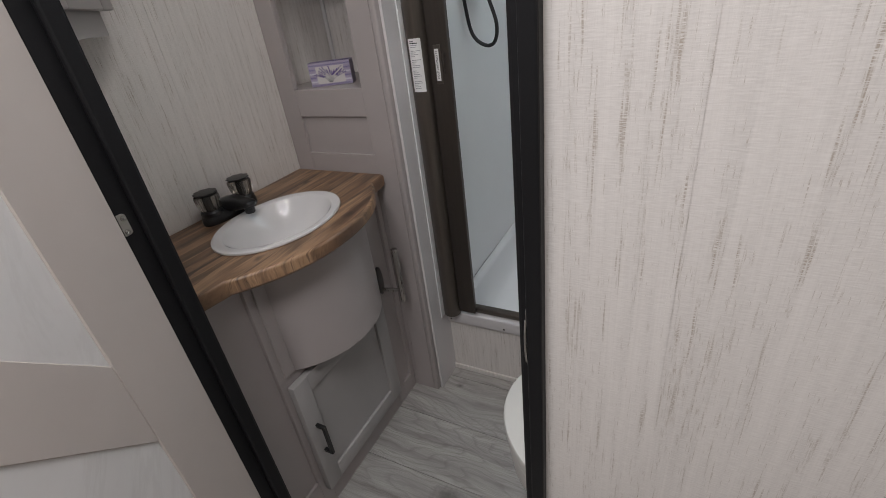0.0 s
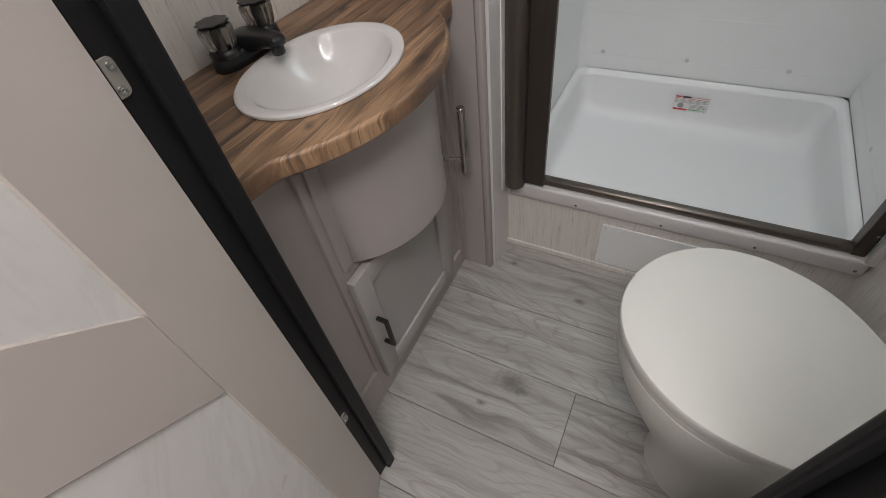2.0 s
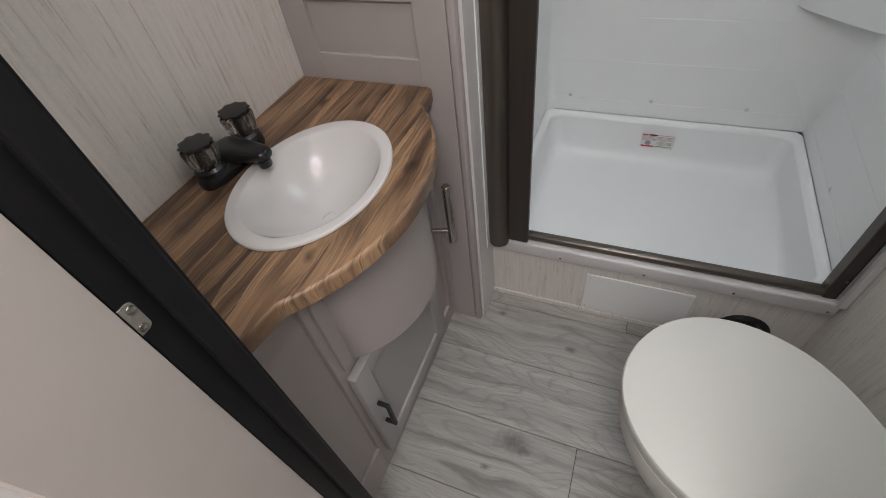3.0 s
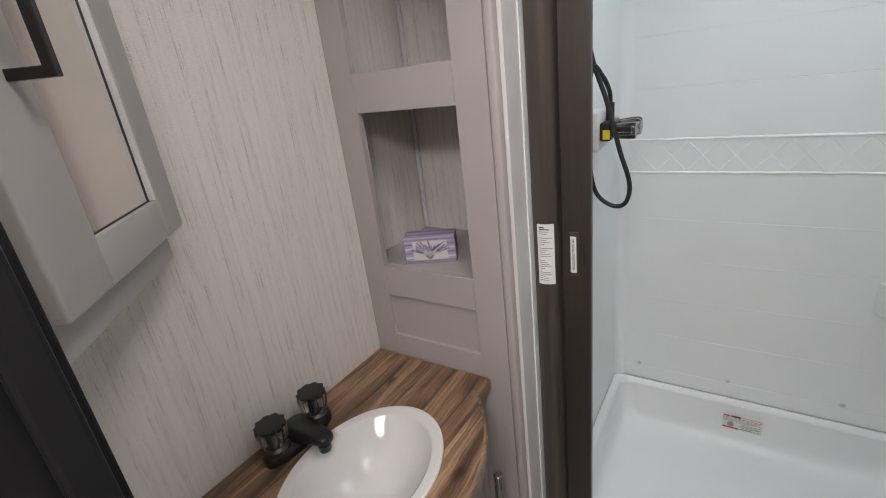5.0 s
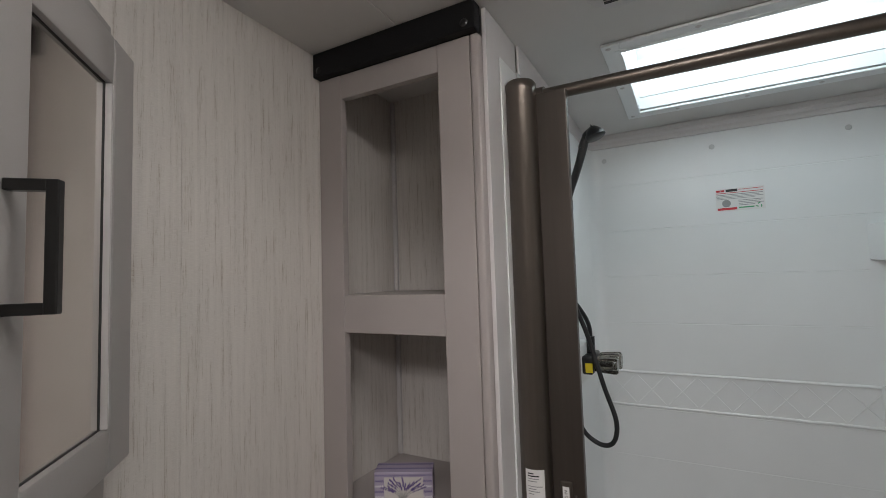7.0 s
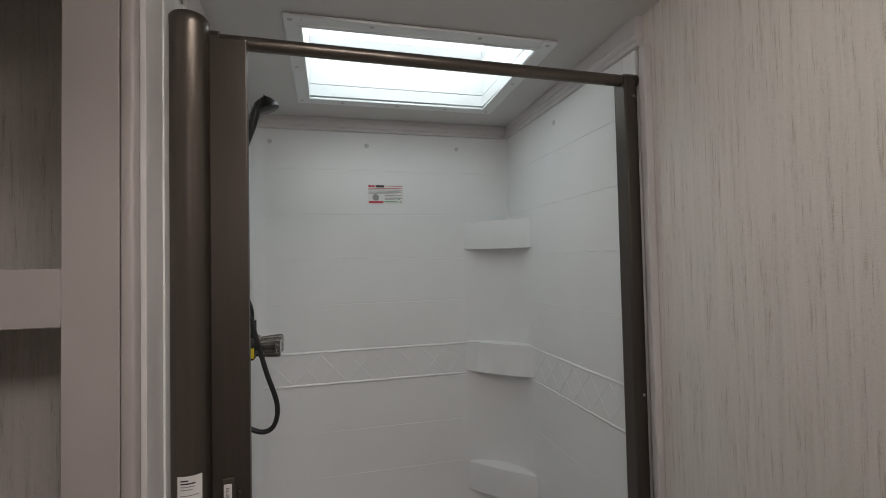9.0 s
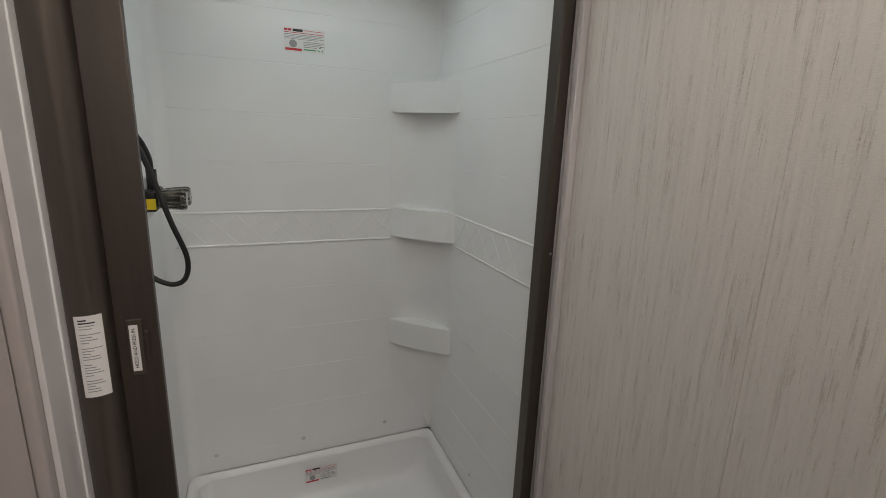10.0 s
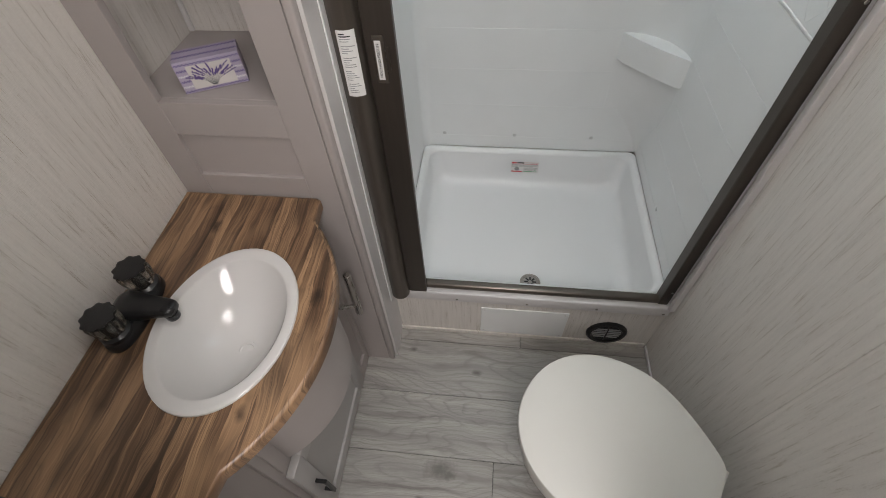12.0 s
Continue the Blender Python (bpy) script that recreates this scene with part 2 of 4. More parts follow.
RED = paint("red_print_ink", (0.55, 0.04, 0.05), 0.5, 0.03, 300, 0.02)
GREEN = paint("green_print_ink", (0.03, 0.33, 0.12), 0.5, 0.03, 300, 0.02)
YELLOW = paint("yellow_label", (0.72, 0.56, 0.02), 0.5, 0.03, 300, 0.02)
CARD = paint("off_white_card", (0.60, 0.57, 0.545), 0.6, 0.05, 120, 0.04)
LILAC = paint("lilac_card", (0.40, 0.355, 0.465), 0.55, 0.08, 90, 0.04)
PURPLE = paint("purple_print", (0.11, 0.07, 0.23), 0.55, 0.1, 90, 0.04)
STEM = paint("grey_green_print", (0.10, 0.11, 0.11), 0.55, 0.1, 90, 0.04)
SMOKE = smoked_glass()
MIRROR = mirror_glass()
COUNTER_WOOD = plank_wood("walnut_laminate", (0.425, 0.265, 0.152), (0.172, 0.098, 0.056), (0.027, 0.017, 0.0125), 1,
                          ((0.395, -0.43, 0.016), (0.12, -0.27, 0.014), (0.33, -0.66, 0.012)), 0.34, 42.0, 0.2, 0.5, 0.25, 0.05, 0.25, 0.034, 0.62, 0.4)
FLOOR_WOOD = plank_wood("grey_oak_vinyl", (0.44, 0.422, 0.396), (0.345, 0.330, 0.310), (0.165, 0.152, 0.140), 0,
                        ((0.605, -0.53, 0.040), (0.64, -0.545, 0.016), (0.705, -0.193, 0.015), (0.46, -0.12, 0.012), (0.55, -0.62, 0.012)), 0.42, 24.0, 0.7, 0.26, 0.6, 0.06, 0.42, 0.0, 0.0, 0.7)
JOINT = paint("dark_floor_joint", (0.055, 0.052, 0.05), 0.7, 0.05)
LAMP_GLOW = glow("lamp_ring", (1.0, 0.955, 0.92), 132.0)
# emission put into the dome's material stands in for sky light shining through
DOME_GLOW = glow("glowing_dome", (0.86, 0.965, 1.0), 2.8)
DOME = paint("white_skylight_acrylic", (0.82, 0.84, 0.85), 0.3, 0.01, 160, 0.03)

# ---- mesh helpers ----


def thing(name, label="", category="", m=None, group="", kind=""):
    ob = new(name)
    ob.empty_display_size = 0.05
    if m is not None:
        ob.matrix_world = m
    return tagged(ob, label, category, group, kind)


def part(name, bm, material, parent=None, label="", smooth=False):
    """Links a bmesh as one mesh object, under a thing or a part."""
    data = bpy.data.meshes.new(name)
    bmesh.ops.recalc_face_normals(bm, faces=bm.faces)
    for f in bm.faces:
        f.smooth = smooth
    bm.to_mesh(data)
    bm.free()
    data.materials.append(material)
    if smooth:
        data.set_sharp_from_angle(angle=radians(38))
    ob = new(name, data)
    if parent is not None:
        ob.parent = parent
    return tagged(ob, label)


def solid(name, bm, material, label, category, kind="", group="", smooth=False):
    return tagged(part(name, bm, material, None, "", smooth), label, category, group, kind)


def box(x0, x1, y0, y1, z0, z1, bevel=0.0, seg=2, bm=None):
    own = bmesh.new()
    v = [own.verts.new((x, y, z)) for z in (z0, z1) for x, y in ((x0, y0), (x1, y0), (x1, y1), (x0, y1))]
    for f in ((3, 2, 1, 0), (4, 5, 6, 7), (0, 1, 5, 4), (1, 2, 6, 5), (2, 3, 7, 6), (3, 0, 4, 7)):
        own.faces.new([v[i] for i in f])
    if bevel:
        bmesh.ops.bevel(own, geom=own.edges[:], offset=bevel, segments=seg, profile=0.5, affect="EDGES")
    return own if bm is None else merge(bm, own)


def merge(bm, other, m=None):
    """Adds one bmesh to another, freeing it."""
    if m is not None:
        bmesh.ops.transform(other, matrix=m, verts=other.verts)
    data = bpy.data.meshes.new("join")
    other.to_mesh(data)
    other.free()
    bm.from_mesh(data)
    bpy.data.meshes.remove(data)
    return bm


def prism(outline, z0, z1, bevel=0.0, seg=2, which="all"):
    """An outline of (x, y) raised from z0 to z1."""
    bm = bmesh.new()
    low = [bm.verts.new((x, y, z0)) for x, y in outline]
    high = [bm.verts.new((x, y, z1)) for x, y in outline]
    bm.faces.new(low[::-1])
    bm.faces.new(high)
    n = len(outline)
    for i in range(n):
        bm.faces.new((low[i], low[(i + 1) % n], high[(i + 1) % n], high[i]))
    if bevel:
        edges = [e for e in bm.edges if abs(e.verts[0].co.z - e.verts[1].co.z) < 1e-6]
        if which == "top":
            edges = [e for e in edges if e.verts[0].co.z > (z0 + z1) / 2]
        bmesh.ops.bevel(bm, geom=edges, offset=bevel, segments=seg, profile=0.5, affect="EDGES")
    return bm


def loft(rings, cap0=True, cap1=True):
    """Skin through rings of equal length."""
    bm = bmesh.new()
    rows = [[bm.verts.new(p) for p in ring] for ring in rings]
    n = len(rows[0])
    for a, b in zip(rows, rows[1:]):
        for i in range(n):
            bm.faces.new((a[i], a[(i + 1) % n], b[(i + 1) % n], b[i]))
    if cap0:
        bm.faces.new(rows[0][::-1])
    if cap1:
        bm.faces.new(rows[-1])
    return bm


def lathe(profile, steps=32, m=None):
    """Profile of (radius, height) turned about z."""
    rings = [[(r * math.cos(2 * math.pi * i / steps), r * math.sin(2 * math.pi * i / steps), z) for i in range(steps)] for r, z in profile]
    bm = loft(rings)
    if m is not None:
        bmesh.ops.transform(bm, matrix=m, verts=bm.verts)
    return bm


def pipe(points, radius, steps=12, smooth_by=6, ends=True):
    """A round bar swept along a smoothed line of points."""
    pts = [Vector(p) for p in points]
    line = []
    if smooth_by > 1:
        ext = [2 * pts[0] - pts[1], *pts, 2 * pts[-1] - pts[-2]]
        for i in range(1, len(ext) - 2):
            p0, p1, p2, p3 = ext[i - 1 : i + 3]
            for k in range(smooth_by):
                s = k / smooth_by
                line.append(0.5 * (2 * p1 + (p2 - p0) * s + (2 * p0 - 5 * p1 + 4 * p2 - p3) * s * s + (3 * p1 - p0 - 3 * p2 + p3) * s**3))
        line.append(pts[-1])
    else:
        line = pts
    rings, side = [], None
    for i, p in enumerate(line):
        way = (line[min(i + 1, len(line) - 1)] - line[max(i - 1, 0)]).normalized()
        if side is None:
            side = way.orthogonal().normalized()
        side = (side - way * side.dot(way)).normalized()
        up = way.cross(side)
        r = radius[i * (len(radius) - 1) // max(1, len(line) - 1)] if isinstance(radius, (list, tuple)) else radius
        rings.append([p + r * (math.cos(a) * side + math.sin(a) * up) for a in (2 * math.pi * k / steps for k in range(steps))])
    return loft(rings, ends, ends)


def ellipse(cx, cy, rx, ry, z, n=64):
    return [(cx + rx * math.cos(2 * math.pi * i / n), cy + ry * math.sin(2 * math.pi * i / n), z) for i in range(n)]


def superellipse(cx, cy, rx, ry, z, p=3.0, n=64):
    out = []
    for i in range(n):
        a = 2 * math.pi * i / n
        c, s = math.cos(a), math.sin(a)
        out.append((cx + rx * math.copysign(abs(c) ** (2 / p), c), cy + ry * math.copysign(abs(s) ** (2 / p), s), z))
    return out


def lettering(words, height, material, m, parent, name="lettering"):
    """Words in the built-in font as a thin mesh."""
    curve = bpy.data.curves.new(name, "FONT")
    curve.body, curve.size, curve.align_x, curve.align_y, curve.extrude = words, height, "CENTER", "CENTER", 0.0002
    tmp = bpy.data.objects.new(name, curve)
    data = bpy.data.meshes.new_from_object(tmp)
    bpy.data.objects.remove(tmp)
    data.materials.append(material)
    ob = new(name, data)
    ob.parent = parent
    ob.matrix_local = m
    return ob

# ---- large structure ----
EAST, NORTH, UNIT, STALL = 1.326, 0.74, -0.165, 0.408
SOUTH_IN, SOUTH_OUT = -0.84, -0.885


def ceil_z(y):
    return 2.058 - 0.03 * y


def walls(name, boxes, label, material=PAPER):
    bm = bmesh.new()
    for b in boxes:
        box(*b, bm=bm)
    return solid(name, bm, material, label, "wall", "structure")


walls("wall_west", [(-0.06, 0.0, SOUTH_OUT, 0.86, 0, 2.2)], "off-white streaked woven wallpaper wall behind the vanity")
walls("wall_east", [(EAST, EAST + 0.06, SOUTH_IN, 0.86, 0, 2.2)], "off-white streaked woven wallpaper wall beside the toilet")
walls("wall_north", [(-0.06, EAST + 0.06, 0.80, 0.86, 0, 2.2)], "plain outer wall behind the shower stall")
walls("wall_south", [(-0.70, 0.38, SOUTH_OUT, SOUTH_IN, 0, 2.2), (1.002, 2.10, SOUTH_OUT, SOUTH_IN, 0, 2.2), (0.38, 1.002, SOUTH_OUT, SOUTH_IN, 1.944, 2.2)],
      "off-white woven wallpaper wall with the bathroom doorway")
walls("wall_niche", [(0.0, 0.30, 0.118, 0.148, 0, 2.06)], "woven wallpaper wall at the back of the shelf niches")
walls("wall_hall_west", [(-0.76, -0.70, -2.76, SOUTH_IN, 0, 2.2)], "plain papered hall wall")
walls("wall_hall_east", [(2.10, 2.16, -2.76, SOUTH_IN, 0, 2.2)], "plain papered hall wall at the far end")
walls("wall_hall_south", [(-0.76, 2.16, -2.76, -2.70, 0, 2.2)], "plain papered hall wall opposite the bathroom")

# joint strips where the wall panels meet
for nm, b, lab in (("trim_1", (EAST - 0.0015, EAST, -0.480, -0.474, 0.0, 2.068), "flat wallpaper joint strip on the wall beside the toilet"),
                   ("trim_2", (0.0, 0.0012, -0.476, -0.471, 0.866, 2.068), "flat wallpaper joint strip on the wall above the vanity"),
                   ("trim_3", (1.094, 1.099, SOUTH_OUT - 0.0005, SOUTH_OUT, 0.0, 2.08), "flat wallpaper joint strip beside the bathroom doorway")):
    solid(nm, box(*b), PAPER, lab, "trim", "structure")

# ceiling with the skylight's opening
SX0, SX1, SY0, SY1 = 0.601, 1.155, 0.144, 0.549
bm = bmesh.new()
for b in ((-0.76, 2.16, -2.76, SY0 - 0.014), (-0.06, SX0 - 0.014, SY0 - 0.014, SY1 + 0.014), (SX1 + 0.014, EAST + 0.06, SY0 - 0.014, SY1 + 0.014), (-0.06, EAST + 0.06, SY1 + 0.014, 0.86)):
    box(*b, 2.058, 2.10, bm=bm)
for v in bm.verts:
    v.co.z -= 0.03 * v.co.y
solid("ceiling", bm, CEIL_WHITE, "smooth off-white ceiling panels", "ceiling", "structure")
bm = bmesh.new()
box(0.222, 0.228, -0.84, -0.19, 2.055, 2.0575, bm=bm)
for v in bm.verts:
    v.co.z -= 0.03 * v.co.y
solid("trim_4", bm, CEIL_WHITE, "flat white joint strip of the ceiling panels", "trim", "structure")

# floor: a dark base under single planks
floor = solid("floor", box(-0.76, 2.16, -2.76, 0.86, -0.05, -0.004), JOINT, "grey oak-look vinyl plank floor", "floor", "structure")

# ---- doorway ----
frame_thing = thing("door_frame", "black vinyl door jamb with a stop and steel hinges", "door frame", kind="structure")
part("jamb", box(0.380, 0.394, -0.897, -0.8385, 0, 1.93, 0.002), BLACK, frame_thing)
part("jamb", box(0.988, 1.002, -0.897, -0.8435, 0, 1.93, 0.002), BLACK, frame_thing)
part("head", box(0.380, 1.002, -0.897, -0.8385, 1.93, 1.944, 0.002), BLACK, frame_thing)
part("stop", box(0.394, 0.407, -0.872, -0.8455, 0, 1.93, 0.004), BLACK, frame_thing)
part("stop", box(0.972, 0.988, -0.872, -0.857, 0, 1.93, 0.004), BLACK, frame_thing)
part("stop", box(0.407, 0.972, -0.872, -0.8455, 1.917, 1.93, 0.004), BLACK, frame_thing)
SIDE = Matrix(((0, 0, 1, 0), (1, 0, 0, 0), (0, 1, 0, 0), (0, 0, 0, 1)))  # outline (y, z) raised along x


def plate_bm(outline, x0, x1, bevel=0.0004):
    bm = prism(outline, x0, x1, bevel, 1)
    bmesh.ops.transform(bm, matrix=SIDE, verts=bm.verts)
    return bm


screw_head = [(0.0, 0), (0.0040, 0), (0.0036, 0.0012), (0.0012, 0.0016), (0.0, 0.0008)]
for z in (1.062, 0.362, 1.70):
    tip = [(-0.8895 + 0.005 * math.cos(radians(d)), z + s_ * 0.0115 + 0.005 * math.sin(radians(d))) for s_, d0 in ((-1, -90), (1, 0)) for d in range(d0, d0 + 91, 15)]
    plate = part("hinge", plate_bm([(-0.8965, z + 0.0165), (-0.8965, z - 0.0165)] + tip, 0.3938, 0.3954), ZINC, frame_thing, "zinc-plated steel hinge leaf")
    part("pin", pipe([(0.3945, -0.8995, z - 0.0165), (0.3945, -0.8995, z + 0.0165)], 0.0018, 10, 1), STEEL, plate, smooth=True)
    for y, dz in ((-0.8890, 0.0095), (-0.8920, -0.0105)):
        part("screw", lathe(screw_head, 14, pose(0.3954, y, z + dz, 0, 90, 0)), CHROME, plate, smooth=True)
bulge = [(-0.883 - 0.0135 * math.cos(radians(d)), 1.015 + 0.038 * math.sin(radians(d))) for d in range(-90, 91, 10)]
strike = part("strike_plate", plate_bm(bulge, 0.9862, 0.9881), GUNMETAL, frame_thing, "curved steel strike plate")
part("lip", pipe([(0.987, y - 0.0003, z) for y, z in bulge[5:14]], 0.0013, 8, 3), CHROME, strike, smooth=True)
part("latch_hole", box(0.9858, 0.9862, -0.8885, -0.8835, 1.005, 1.025), BLACK_PLASTIC, strike, "dark latch hole")
for z in (0.988, 1.042):
    part("screw", lathe(screw_head, 14, pose(0.9862, -0.8855, z, 0, -90, 0)), CHROME, strike, smooth=True)

leaf = thing("door_1", "open taupe bathroom door with white marble inset panels", "door", pose(0.3955, -0.897, 0, 0, 0, -66.7), kind="structure")
UP = pose(0, 0, 0, 90)


def board(outline, depth, front, bevel=0.0015):
    """A flat board in the leaf's plane from an outline of (along, height)."""
    bm = prism(outline, -front, -front + depth, bevel, 1)
    bmesh.ops.transform(bm, matrix=UP, verts=bm.verts)
    return bm


W, S, H0, H1 = 0.580, 0.121, 0.012, 1.915
part("core", board([(0.003, H0), (W - 0.003, H0), (W - 0.003, H1), (0.003, H1)], 0.024, -0.006, 0), DOOR_TAUPE, leaf)
rect = lambda a, b, c, d: [(a, c), (b, c), (b, d), (a, d)]
part("stile", board(rect(0, S, H0, H1), 0.035, 0.0), DOOR_TAUPE, leaf)
part("stile", board(rect(W - S, W, H0, H1), 0.035, 0.0), DOOR_TAUPE, leaf)
part("rail", board(rect(S, W - S, H0, 0.20), 0.034, 0.0), DOOR_TAUPE, leaf)
part("rail", board(rect(S, W - S, H1 - 0.13, H1), 0.034, 0.0), DOOR_TAUPE, leaf)
run = W - 2 * S
part("brace", board([(S, 0.757), (W - S, 0.757 + 1.06 * run), (W - S, 0.912 + 1.06 * run), (S, 0.912)], 0.034, 0.0), DOOR_TAUPE, leaf)
part("inset_panel", board([(S, 0.912), (W - S, 0.912 + 1.06 * run), (W - S, H1 - 0.13), (S, H1 - 0.13)], 0.005, -0.003, 0), MARBLE, leaf, "white marble-look inset panel")
part("inset_panel", board([(S, 0.20), (W - S, 0.20), (W - S, 0.757 + 1.06 * run), (S, 0.757)], 0.005, -0.003, 0), MARBLE, leaf, "white marble-look inset panel")

# ---- shower stall ----
stall = thing("shower_surround", "white moulded acrylic shower surround with embossed rows", "shower wall", kind="structure")
LOW, TOP = 0.285, 1.992
part("backing", box(STALL - 0.004, EAST - 0.002, NORTH - 0.0030, NORTH + 0.012, LOW, TOP), ABS, stall)
part("backing", box(EAST - 0.0090, EAST - 0.001, -0.012, NORTH - 0.0035, LOW, TOP, 0.001), ABS, stall)
part("backing", box(STALL - 0.006, STALL, 0.0, NORTH, LOW, TOP), ABS, stall)
rows_z = [LOW, 0.345, 0.500, 0.655, 0.810, 0.960, 1.116, 1.236, 1.391, 1.546, 1.700, 1.855, TOP]
for z0, z1 in zip(rows_z, rows_z[1:]):
    g = 0.0005
    high = z0 > 1.69
    part("row_panel", box(STALL + 0.03, 1.3155 if high or z1 < 0.60 else 1.135, NORTH - 0.004, NORTH, z0 + g, z1 - g, 0.0009, 1), ABS, stall)
    part("row_panel", box(EAST - 0.010, EAST - 0.006, 0.03, 0.7355 if high or z1 < 0.60 else 0.548, z0 + g, z1 - g, 0.0009, 1), ABS, stall)
# rounded corners
R, CX, CY = 0.186, 1.1325, 0.5500


def corner(cx, cy, r, a0, a1, z0, z1, thick=0.004):
    angles = [radians(a0 + (a1 - a0) * i / 16) for i in range(17)]
    inner = [(cx + r * math.cos(a), cy + r * math.sin(a)) for a in angles]
    outer = [(cx + (r + thick) * math.cos(a), cy + (r + thick) * math.sin(a)) for a in reversed(angles)]
    return prism(inner + outer, z0, z1)


CORNER = Vector((CX + R + 0.003, CY + R + 0.003))


def cove_ring(z, pinch):
    pts = [Vector((CX + R * math.cos(radians(a)), CY + R * math.sin(radians(a)))) for a in range(0, 91, 5)]
    pts = [p.lerp(CORNER, pinch) for p in pts] + [CORNER]
    return [(p.x, p.y, z) for p in pts]


cove = loft([cove_ring(LOW, 0.90), cove_ring(0.36, 0.72), cove_ring(0.50, 0.22), cove_ring(0.62, 0.0), cove_ring(1.670, 0.0), cove_ring(1.6715, 0.86), cove_ring(1.78, 0.86), cove_ring(1.806, 0.80), cove_ring(1.822, 0.86), cove_ring(1.85, 0.90), cove_ring(TOP, 0.90)])
part("corner_cove", cove, ABS, stall, smooth=True)
part("corner_cove", corner(STALL + 0.04, NORTH - 0.044, 0.04, 90, 180, LOW, TOP), ABS, stall, smooth=True)


def corner_shelf(z0, z1, bulge):
    arc = [(CX + (R + 0.002) * math.cos(radians(a)), CY + (R + 0.002) * math.sin(radians(a))) for a in range(0, 91, 6)]
    p, q = Vector(arc[-1]), Vector(arc[0])
    out = Vector((-1, -1)).normalized()
    front = []
    for i in range(1, 9):
        s = i / 9
        pt = p.lerp(q, s) + out * bulge * 4 * s * (1 - s)
        front.append((pt.x, pt.y))
    bm = prism(arc + front, z0, z1, 0.006, 3)
    for v in bm.verts:
        if v.co.z < (z0 + z1) / 2:
            d = Vector((v.co.x - CX, v.co.y - CY))
            k = 0.012 * max(0.0, 1 - d.length / R)
            v.co.x, v.co.y = v.co.x + k, v.co.y + k
    return bm


for z0, z1, b in ((1.572, 1.672, 0.004), (1.130, 1.237, 0.010), (0.702, 0.803, 0.010)):
    part("corner_shelf", corner_shelf(z0, z1, b), ABS, stall, "moulded white corner shelf", smooth=True)
# embossed band with crossing ribs
B0, B1 = 1.122, 1.230


def wobble(p0, p1, n, amp):
    a, b = Vector(p0), Vector(p1)
    return [tuple(a.lerp(b, i / n) + Vector((0, 0, random.uniform(-amp, amp)))) for i in range(n + 1)]


for z in (B0, B1):
    part("band_rail", pipe(wobble((STALL + 0.03, NORTH - 0.004, z), (1.135, NORTH - 0.004, z), 26, 0.0010), 0.0040, 8, 3), ABS, stall, smooth=True)
    part("band_rail", pipe(wobble((EAST - 0.010, 0.03, z), (EAST - 0.010, 0.548, z), 20, 0.0010), 0.0030, 8, 3), ABS, stall, smooth=True)
step = 0.0885
for i in range(8):
    xa = STALL + 0.03 + i * step
    for za, zb in ((B0 + 0.01, B1 - 0.01), (B1 - 0.01, B0 + 0.01)):
        part("band_rib", pipe([(xa + 0.004, NORTH - 0.0035, za), (xa + step - 0.004, NORTH - 0.0035, zb)], 0.0018, 6, 1), ABS, stall, smooth=True)
for i in range(6):
    ya = 0.04 + i * 0.085
    for za, zb in ((B0 + 0.01, B1 - 0.01), (B1 - 0.01, B0 + 0.01)):
        part("band_rib", pipe([(EAST - 0.0095, ya, za), (EAST - 0.0095, ya + 0.08, zb)], 0.0013, 6, 1), ABS, stall, smooth=True)
cap = [(0.0, 0.003), (0.006, 0.0025), (0.0085, 0.0), (0.0085, -0.002), (0.0, -0.002)]
for x, z in ((0.462, 1.948), (0.785, 1.945), (1.115, 1.945), (0.50, 0.352), (0.80, 0.352), (1.12, 0.352)):
    part("screw_cap", lathe(cap, 16, pose(x, NORTH - 0.0035, z, 90)), CAP_GREY, stall, smooth=True)
for y, z in ((0.365, 1.942), (0.34, 0.352)):
    part("screw_cap", lathe(cap, 16, pose(EAST - 0.0095, y, z, 0, -90)), CAP_GREY, stall, smooth=True)

# ceiling mouldings of the stall
for nm, a in (("trim_5", (STALL, EAST - 0.02, NORTH - 0.016, NORTH + 0.004, 1.990, 2.034)), ("trim_6", (EAST - 0.018, EAST, -0.03, NORTH + 0.004, 1.990, 2.034)), ("trim_10", (STALL - 0.0055, STALL + 0.002, 0.0125, NORTH - 0.017, 1.991, 2.034))):
    bm = box(*a, 0.003)
    for v in bm.verts:
        if v.co.z > 2.02:
            v.co.z = ceil_z(v.co.y) - 0.0005
    t = solid(nm, bm, TRIM_WHITE, "narrow white ceiling moulding above the shower wall", "trim", "structure")
    for dz in (2.004, 2.020) if nm != "trim_10" else ():
        if nm == "trim_5":
            part("bead", pipe([(a[0], a[2], dz), (a[1], a[2], dz)], 0.0025, 8, 1), TRIM_WHITE, t, smooth=True)
        else:
            part("bead", pipe([(a[0], a[2], dz), (a[0], a[3] - 0.02, dz)], 0.0025, 8, 1), TRIM_WHITE, t, smooth=True)


def rounded(x0, x1, y0, y1, r, z, n=10):
    out = []
    for cx, cy, a0 in ((x1 - r, y1 - r, 0), (x0 + r, y1 - r, 90), (x0 + r, y0 + r, 180), (x1 - r, y0 + r, 270)):
        for i in range(n):
            a = radians(a0 + 90 * i / (n - 1))
            out.append((cx + r * math.cos(a), cy + r * math.sin(a), z))
    return out


